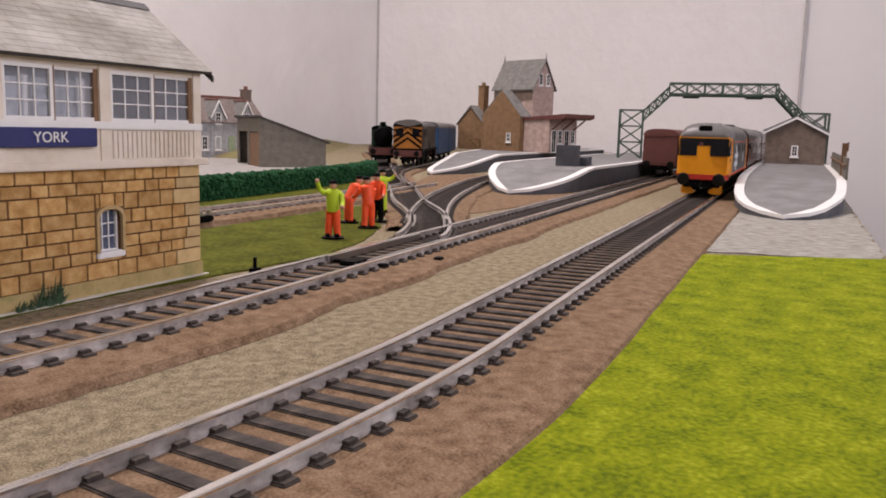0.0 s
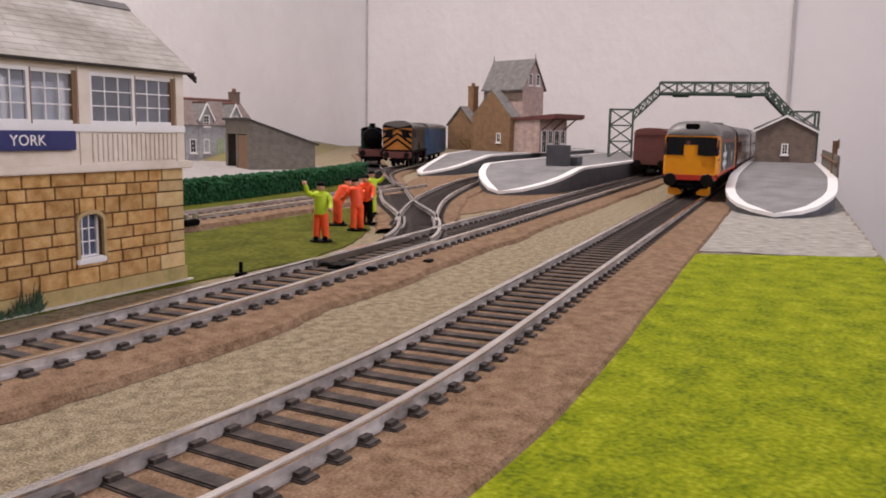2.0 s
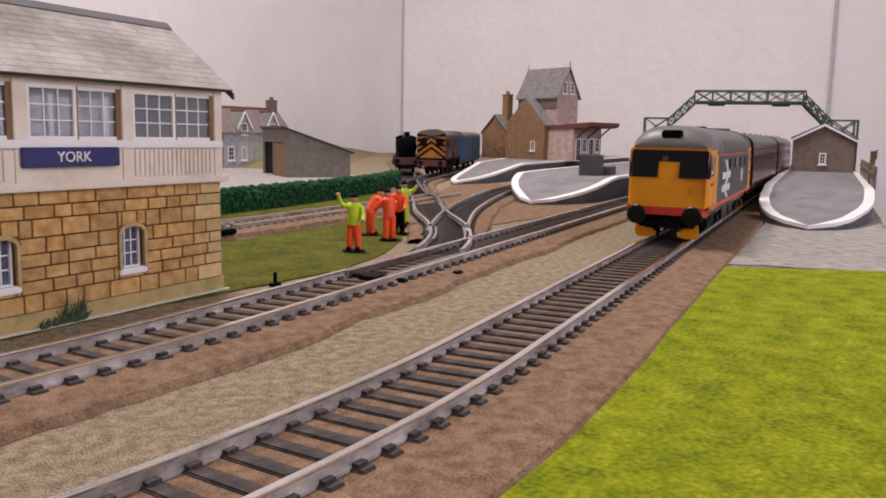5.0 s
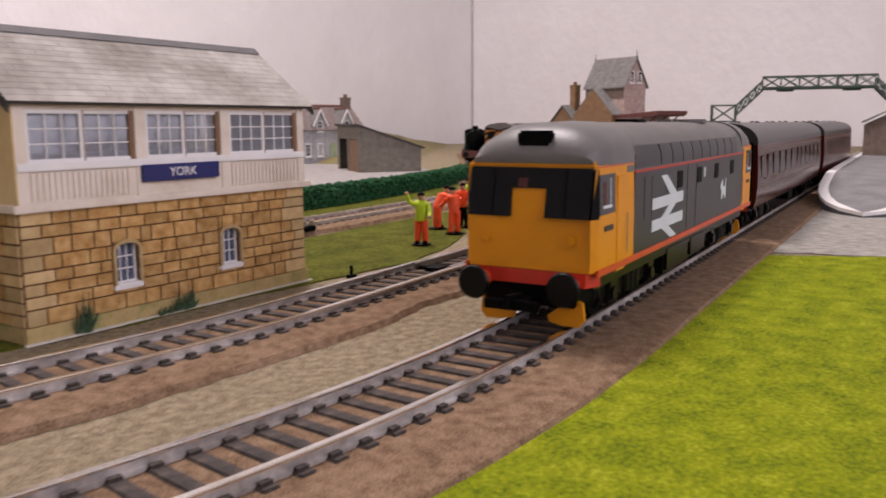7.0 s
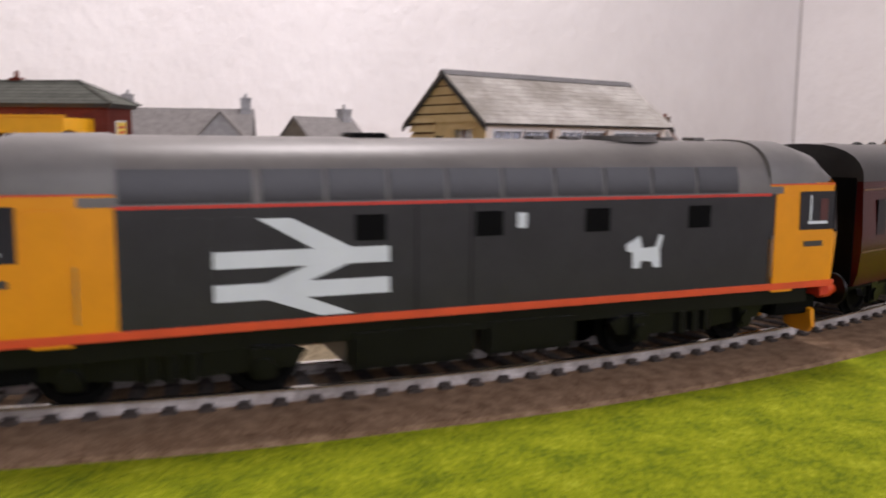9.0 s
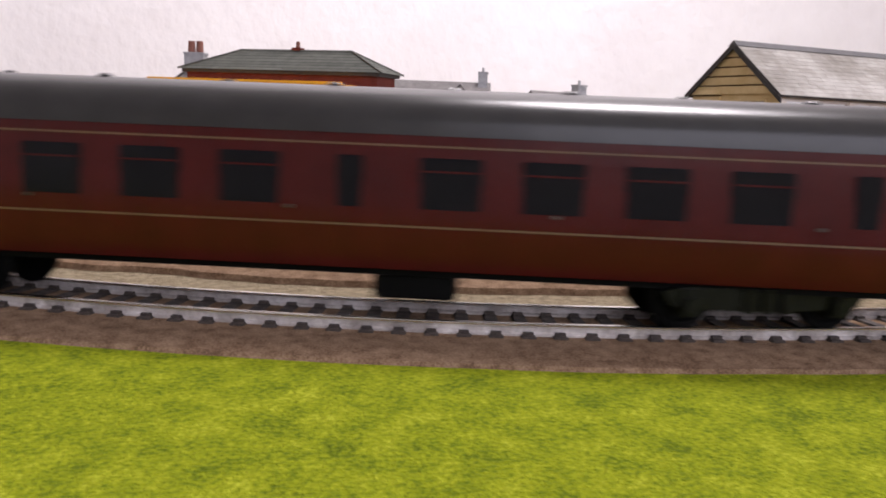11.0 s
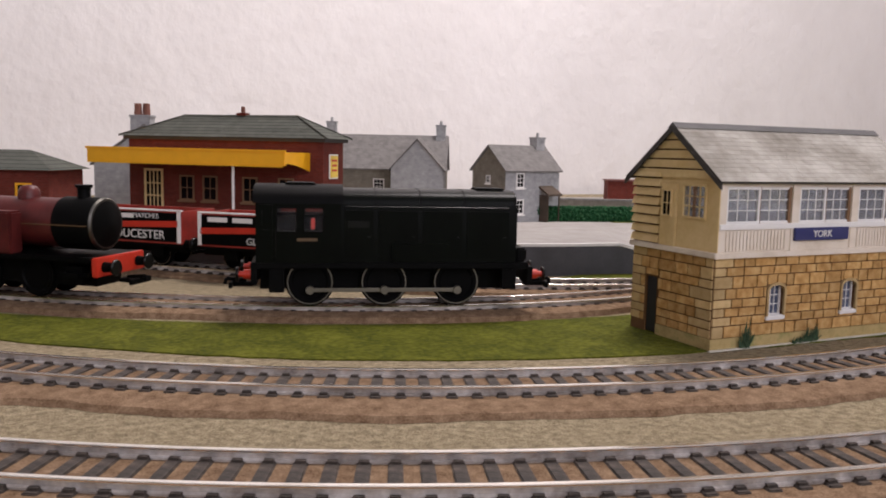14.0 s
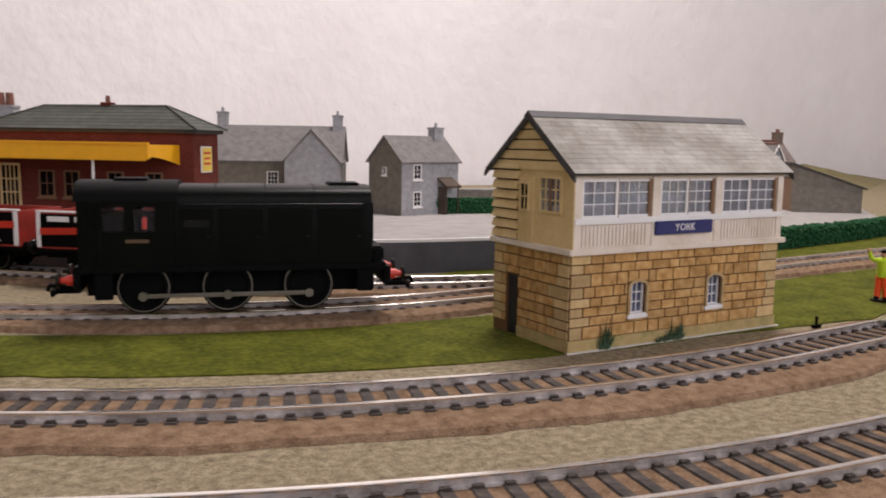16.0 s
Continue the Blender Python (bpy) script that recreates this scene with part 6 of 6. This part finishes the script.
def shunter(at, label, body_m, roof_m, front_m=None, chevrons=False, rods=True):
    t = thing("shunting_locomotive", at, label, "locomotive", "diesel shunters")
    # front is +x, the cab at -x
    bn = roof_curve(14.6, 41.0, 47.2, 12, 0.6)
    part("bonnet", skin(B(), [[(x, -14.9, 18)] + [(x, y, z) for y, z in bn[::-1]] + [(x, 14.9, 18)] for x in (-22, 48.4, 49.6)]), body_m, t, "", 50)
    panes = [(-46.5, -39.5, 30.5, 39.5), (-36, -29, 30.5, 39.5)]
    for y in (-1, 1):
        part("cab_side", holed(B(), -55, -22, 18, 42, min(y * 15.2, y * 16.2), max(y * 15.2, y * 16.2), panes), body_m, t)
        for u, v, low, high in panes:
            rim = part("window_rim", holed(B(), u - 0.5, v + 0.5, low - 0.5, high + 0.5, min(y * 16.2, y * 16.5), max(y * 16.2, y * 16.5), [(u, v, low, high)]), roof_m, t)
            pane = part("pane", box(B(), u - 0.1, v + 0.1, min(y * 15.6, y * 15.8), max(y * 15.6, y * 15.8), low - 0.1, high + 0.1), M["glass"], rim)
            pane.visible_shadow = False
        part("cab_door", holed(B(), -53.6, -48.4, 19, 41, min(y * 16.2, y * 16.55), max(y * 16.2, y * 16.55), [(-52.4, -49.6, 31, 39)]), body_m, t)
    part("cab_end", holed(B(), -15.2, 15.2, 18, 42, -55, -54, [(-12, -3, 31, 39.5), (3, 12, 31, 39.5)], "x"), body_m, t)
    # added dark block that stops light passing through the cab windows
    part("control_desk", box(B(), -52, -24, -9, 9, 18, 36.4, 0.5), M["black"], t, "dark block added to stop light through the cab")
    part("cab_roof", skin(B(), [[(x, y, z) for y, z in roof_curve(16.6, 41.4, 48.6, 12)] for x in (-56, -55.2, -21.8, -21)]), roof_m, t, "", 50)
    for x in (-38, 40):
        part("roof_hatch", box(B(), x - 6, x + 6, -6, 6, 46.8 if x > 0 else 48.2, 48.0 if x > 0 else 49.3, 0.4), roof_m, t)
    for x in (-8, 10, 28):
        part("bonnet_seam", skin(B(), [[(x + k, y * 1.012, z + 0.12) for y, z in bn] for k in (-0.3, 0.3)]), roof_m, t)
    part("running_plate", box(B(), -57, 55, -16.4, 16.4, 15.6, 18.2, 0.4), M["black"], t)
    part("sand_box", box(B(), 49.8, 54.6, -14, 14, 18.2, 24, 0.8), M["black"], t)
    part("frame", box(B(), -54, 52, -5.5, 5.5, 6, 15.8), M["black"], t)
    for y in (-1, 1):
        for a, b, c, d in ((-20.5, -9, 20, 39), (-7, 9, 20, 39), (11, 27, 20, 39), (29, 46.5, 20, 39)):
            part("bonnet_door", box(B(), a, b, min(y * 14.7, y * 15.15), max(y * 14.7, y * 15.15), c, d, 0.2), body_m, t)
            part("door_handle", box(B(), b - 2.2, b - 1.0, min(y * 15.1, y * 15.5), max(y * 15.1, y * 15.5), 28, 28.6), M["chassis"], t)
        part("side_tank", box(B(), -2, 22, min(y * 14.6, y * 16.2), max(y * 14.6, y * 16.2), 18.2, 26, 0.5), body_m, t)
        part("louvre_panel", box(B(), -19, -10.5, min(y * 15.1, y * 15.4), max(y * 15.1, y * 15.4), 32, 34.6, 0.1), M["chassis"], t)
        part("handrail", cyl(B(), (-47.4, y * 17.0, 20), (-47.4, y * 17.0, 32), 0.2, 6), M["chassis"], t)
        part("handrail", cyl(B(), (-20, y * 15.7, 40.4), (46, y * 15.7, 40.4), 0.22, 6), M["chassis"], t)
        part("number_bar", box(B(), -39, -31, min(y * 16.1, y * 16.34), max(y * 16.1, y * 16.34), 26.6, 27.8), M["lining"], t, "small faint number transfer")
        part("cab_steps", box(B(), -50, -44, min(y * 12.5, y * 15.5), max(y * 12.5, y * 15.5), 6, 15.6, 0.3), M["black"], t)
        part("front_steps", box(B(), 44, 50, min(y * 12.5, y * 15.5), max(y * 12.5, y * 15.5), 7, 15.6, 0.3), M["black"], t)
        if rods:
            part("coupling_rod", box(B(), -34, 26, min(y * 11.6, y * 12.4), max(y * 11.6, y * 12.4), 5.6, 7.2, 0.3), M["rod_steel"], t, "dull steel coupling rod")
            for x in (-34, -4, 26):
                part("crank_pin", cyl(B(), (x, y * 11, 6.4), (x, y * 13.2, 6.4), 1.7, 10), M["rod_steel"], t)
    for x in (-34, -4, 26):
        wheelset(t, x, 9.2)
    for s in (-1, 1):
        part("buffer_beam", box(B(), min(s * 54.6, s * 57), max(s * 54.6, s * 57), -15.5, 15.5, 9, 16.5, 0.3), M["maroon_dull"] if chevrons else M["black"], t)
        buffers(t, s * 57, 12.8, s, M["red"] if not chevrons else None, 11, 3.0)
    part("nose", box(B(), 49.4, 50.6, -12.6, 12.6, 24.2, 41, 0.5), front_m or M["black"], t)
    part("radiator", box(B(), 50.4, 51.2, -9.2, 9.2, 26, 38, 0.3), M["black"], t)
    if not chevrons:
        # small red block behind the cab window
        part("cab_seat", box(B(), -33.6, -32.0, -12.6, -11, 31, 35.5, 0.3), M["red"], t, "small red block inside the cab")
    if chevrons:
        # striped cab end: yellow and black bars
        e = part("end_panel", box(B(), -56.2, -55.2, -15.6, 15.6, 16, 41.5, 0.3), M["chevron_yellow"], t, "yellow end panel with black chevrons")
        for k in range(5):
            z = 17 + 6.2 * k
            for y in (-1, 1):
                bm = B()
                top = min(z + 9, 41.4)
                prism(bm, [(y * 15.3, z), (0, min(z + 11, 41.4)), (0, min(z + 13.6, 41.5)), (y * 15.3, z + 2.9)], -56.6, -56.1, "x")
                part("chevron", bm, M["black"], e)
        for y in (-9, 9):
            part("cab_window", box(B(), -56.9, -56.4, y - 4, y + 4, 31, 39, 0.3), M["black_gloss"], e)
    return t


def siding_pose(line, x, y, half=30.0, flip=False):
    s = near_s(line, x, y)
    a, b = line.at(s - half), line.at(s + half)
    m, d = (a + b) / 2, (b - a) * (-1 if flip else 1)
    return place(m.x, m.y, RAIL_TOP + 0.6, 0, 0, math.degrees(math.atan2(d.y, d.x)))


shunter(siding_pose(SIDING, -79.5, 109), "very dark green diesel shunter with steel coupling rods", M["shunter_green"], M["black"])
shunter(siding_pose(YARD, 759, 277), "grey diesel shunter with yellow and black chevron end", M["loco_grey"], M["roof_grey"], M["yellow"], True, False)


def tank_engine(at, label, body_m, smoke_m, tank=True, group=""):
    t = thing("steam_locomotive", at, label, "locomotive", group)
    lathe_b = B()
    lathe(lathe_b, [(-30, 10.2), (26, 10.2), (26, 10.8), (27, 10.8)], 28, "x", (0, 0, 30))
    part("boiler", lathe_b, body_m, t, "", 40)
    sb = B()
    lathe(sb, [(27, 11.0), (44, 11.0), (45.4, 10.2), (46.4, 7.0), (47.4, 2.0), (47.6, 0.4)], 28, "x", (0, 0, 30))
    part("smokebox", sb, smoke_m, t, "matt black smokebox", 40)
    rg = B()
    lathe(rg, [(44.4, 10.4), (44.6, 11.1), (44.9, 11.1), (45.6, 10.4)], 28, "x", (0, 0, 30))
    if tank:
        part("smokebox_ring", rg, M["dull_steel"], t, "bright ring on the smokebox front", 40)
    ch = B()
    lathe(ch, [(39.5, 3.6), (41.6, 2.6), (44.5, 2.7), (45.0, 3.5), (46.0, 3.5), (46.0, 2.2)], 18, "z", (35, 0, 0))
    part("chimney", ch, smoke_m, t, "", 40)
    dm = B()
    lathe(dm, [(39, 4.6), (42.5, 4.4), (44.6, 3.2), (45.2, 0.5)], 18, "z", (8, 0, 0))
    part("dome", dm, body_m, t, "", 60)
    sv = B()
    lathe(sv, [(39, 3.2), (43.5, 2.6), (45, 1.6), (45.2, 0.3)], 14, "z", (-16, 0, 0))
    part("safety_valve", sv, body_m, t, "", 50)
    if tank:
        for y in (-1, 1):
            part("side_tank", box(B(), -30, 12, min(y * 9, y * 16), max(y * 9, y * 16), 17.5, 35, 0.8), body_m, t)
            for k in range(2):
                part("name_bar", box(B(), -24, -2, min(y * 15.9, y * 16.15), max(y * 15.9, y * 16.15), 28 - 4.5 * k, 29.8 - 4.5 * k), M["tan_figure"], t)
    wide, tall = (16.0, 42.0) if tank else (12.5, 38.0)
    part("cab", box(B(), -58, -30, -wide, wide, 17.5, tall, 0.8), body_m, t)
    part("cab_roof", skin(B(), [[(x, y, z) for y, z in roof_curve(wide + 0.5, tall - 0.5, tall + 4.5, 10)] for x in (-60, -28)]), smoke_m, t, "", 50)
    for y in (-1, 1):
        part("cab_window", box(B(), -52, -40, min(y * (wide - 0.2), y * (wide + 0.2)), max(y * (wide - 0.2), y * (wide + 0.2)), 30, tall - 3, 0.3), M["black_gloss"], t)
        part("lining", box(B(), 13, 44, min(y * 10.9, y * 11.15), max(y * 10.9, y * 11.15), 29.6, 30.1), M["lining"], t)
    part("footplate", box(B(), -60, 50, -15.8, 15.8, 15.6, 17.6, 0.4), smoke_m, t)
    part("frame", box(B(), -56, 46, -8, 8, 5, 15.8), M["black"], t)
    part("buffer_beam", box(B(), 49.6, 52, -16, 16, 10, 17.8, 0.4), M["red"] if tank else M["maroon_dull"], t, "red buffer beam")
    buffers(t, 52, 13.8, 1, gap=11, head=3.4)
    part("cylinder", box(B(), 32, 45, -15, 15, 6.5, 13.5, 2.5), M["black"], t)
    for x in (-36, -8, 18):
        wheelset(t, x, 8.6, tyre=False)
    return t


tank_engine(siding_pose(SIDING, -225, 175), "dark maroon steam tank engine with black smokebox", M["tank_maroon"], M["black"], True, "steam engines")
tank_engine(siding_pose(YARD_BACK, 752, 318, 30, True), "dull green steam engine with black smokebox", M["loco_green"], M["black"], False, "steam engines")


def box_van(at, label, body_m, roof_m, h=42.0, ln=52.0, group="standing stock"):
    t = thing("railway_van", at, label, "wagon", group)
    part("body", box(B(), -ln, ln, -16.5, 16.5, 10, h, 0.5), body_m, t)
    part("roof", skin(B(), [[(x, y, z) for y, z in roof_curve(17, h - 0.4, h + 6.5, 10)] for x in (-ln - 1, ln + 1)]), roof_m, t, "", 50)
    for k in range(6):
        x = -ln + ln * 2 * (k + 0.5) / 6
        for y in (-1, 1):
            part("panel", box(B(), x - ln / 7, x + ln / 7, min(y * 16.4, y * 16.9), max(y * 16.4, y * 16.9), 14, h - 3, 0.2), body_m, t)
    part("frame", box(B(), -ln + 2, ln - 2, -11, 11, 7, 10.2), M["black"], t)
    for x in (-ln * 0.62, ln * 0.62):
        wheelset(t, x, 6.2)
    for s in (-1, 1):
        buffers(t, s * ln, 11.5, s)
    return t


box_van(on_line(INNER, near_s(INNER, 750, -4) + 62, 30), "dull maroon van standing at the island platform", M["maroon_dull"], M["maroon_dull"], 40.0, 62.0)
for k in range(2):
    p = near_s(YARD, 759, 277) + 118 + 116 * k
    q = YARD.at(p)
    box_van(siding_pose(YARD, q.x, q.y), "faded blue van behind the striped shunter", M["blue"], M["roof_grey"])


def open_wagon(at, words, label):
    t = thing("open_wagon", at, label, "wagon", "red open wagons")
    ln, w, z0, z1 = 37.0, 15.5, 12.0, 29.0
    shell = B()
    for y in (-1, 1):
        box(shell, -ln, ln, min(y * (w - 1.2), y * w), max(y * (w - 1.2), y * w), z0, z1)
    for x in (-1, 1):
        box(shell, min(x * (ln - 1.2), x * ln), max(x * (ln - 1.2), x * ln), -w + 1.2, w - 1.2, z0, z1)
    part("body", shell, M["wagon_red"], t, "red planked wagon body")
    part("wagon_floor", box(B(), -ln, ln, -w, w, z0 - 1.6, z0), M["black"], t)
    part("top_edge", box(B(), -ln - 0.3, ln + 0.3, -w - 0.3, -w + 1.3, z1, z1 + 0.8), M["white"], t, "pale worn top edge")
    pn = part("side_panel", box(B(), -ln + 1.5, ln - 1.5, -w - 0.5, -w + 0.1, z0 + 1, z1 - 0.8), M["black"], t, "black side panel with white lettering")
    part("band", prism(B(), [(-ln + 1.5, z0 + 6.4), (ln - 1.5, z0 + 9.0), (ln - 1.5, z0 + 12.2), (-ln + 1.5, z0 + 9.6)], -w - 0.8, -w - 0.5, "y"), M["red"], pn, "red slanting band")
    for x in (-ln + 1.2, ln - 1.2):
        part("corner_plate", box(B(), x - 1.0, x + 1.0, -w - 0.8, -w, z0 + 0.6, z1 - 0.2), M["white"], pn)
    for body, size, x, z in words:
        text_mesh("letters", body, size, M["white"], pn, place(x, -w - 0.95, z, 90), 0.1)
    for k in range(3):
        part("name_bar", box(B(), -ln + 6 + 14 * k, -ln + 17 + 14 * k, -w - 0.9, -w - 0.5, z1 - 4.2, z1 - 1.8), M["white"], pn)
    part("frame", box(B(), -ln + 1, ln - 1, -10, 10, 7, 10.6), M["black"], t)
    for x in (-20, 20):
        wheelset(t, x, 6.0)
        part("axle_guard", box(B(), x - 4, x + 4, -13, -12, 4.6, 10.8, 0.3), M["black"], t)
    for s in (-1, 1):
        buffers(t, s * ln, 12, s)
    return t


sg = near_s(GOODS, -128, 226)
for k, words in enumerate(([("GLOUCESTER", 6.4, 8, 16.4), ("MATCHES", 3.6, 16, 26.2)], [("GLOUCESTER", 5.0, 6, 15.4), ('MATCHES', 3.2, 14, 20.6)])):
    q = GOODS.at(sg - 53 + 84 * k)
    open_wagon(siding_pose(GOODS, q.x, q.y, 20), words, "red open wagon with black lettered side panel")


# ---- the train's run ----
# seconds and the locomotive's place along the main line, from the end of the curve, in millimetres
RUN = ((0.0, 533), (1.0, 531), (1.5, 526), (2.0, 510), (2.5, 490), (3.0, 462), (3.5, 430), (4.5, 348), (5.8, 234), (6.5, 164), (7.0, 97), (7.5, 35), (8.0, -20), (8.5, -80), (9.0, -150), (9.2, -182), (10.2, -350), (11.3, -550), (11.6, -603), (12.0, -678), (12.5, -786), (12.8, -853), (13.0, -893), (13.3, -954), (14.0, -1081), (15.0, -1201), (16.0, -1251))
TANGENT = near_s(MAIN, *(CENTRE + 505 * Vector((math.sin(SLOPE), -math.cos(SLOPE)))))


def run_at(t):
    """A smooth way between the rows of the run."""
    ts, ss = np.array([r[0] for r in RUN]), np.array([r[1] for r in RUN])
    slope = np.gradient(ss, ts)
    k = int(min(max(np.searchsorted(ts, t, "right") - 1, 0), len(ts) - 2))
    h = ts[k + 1] - ts[k]
    u = (t - ts[k]) / h
    return (2 * u**3 - 3 * u**2 + 1) * ss[k] + (u**3 - 2 * u**2 + u) * h * slope[k] + (3 * u**2 - 2 * u**3) * ss[k + 1] + (u**3 - u**2) * h * slope[k + 1]


def motions():
    times = [k * 0.2 for k in range(81)]
    for ob, behind, half in ((train_loco, 0.0, 58.0), (train_coach, 243.0, 93.0), (train_brake, 526.0, 93.0)):
        walk(ob, [(t, on_line(MAIN, TANGENT + run_at(t) + behind, half)) for t in times])
        for b in [c for c in ob.children if c.name.startswith("bogie")]:
            x = b.matrix_basis.translation.x / MM
            rows = []
            for t in times:
                s = TANGENT + run_at(t) + behind
                body = on_line(MAIN, s, half)
                here = on_line(MAIN, s - x, 17.0)
                turn = math.degrees((body.inverted() @ here).to_euler().z)
                rows.append((t, place(x, 0, 0, 0, 0, turn)))
            walk(b, rows)
    for wheel, x, r in ROLLING:
        rows, angle, last = [], 0.0, run_at(0.0)
        for k in range(481):
            t = k / 30
            s = run_at(t)
            angle += math.degrees((last - s) / r)
            last = s
            rows.append((t, place(x, 0, r, 0, angle, 0)))
        walk(wheel, rows)


motions()
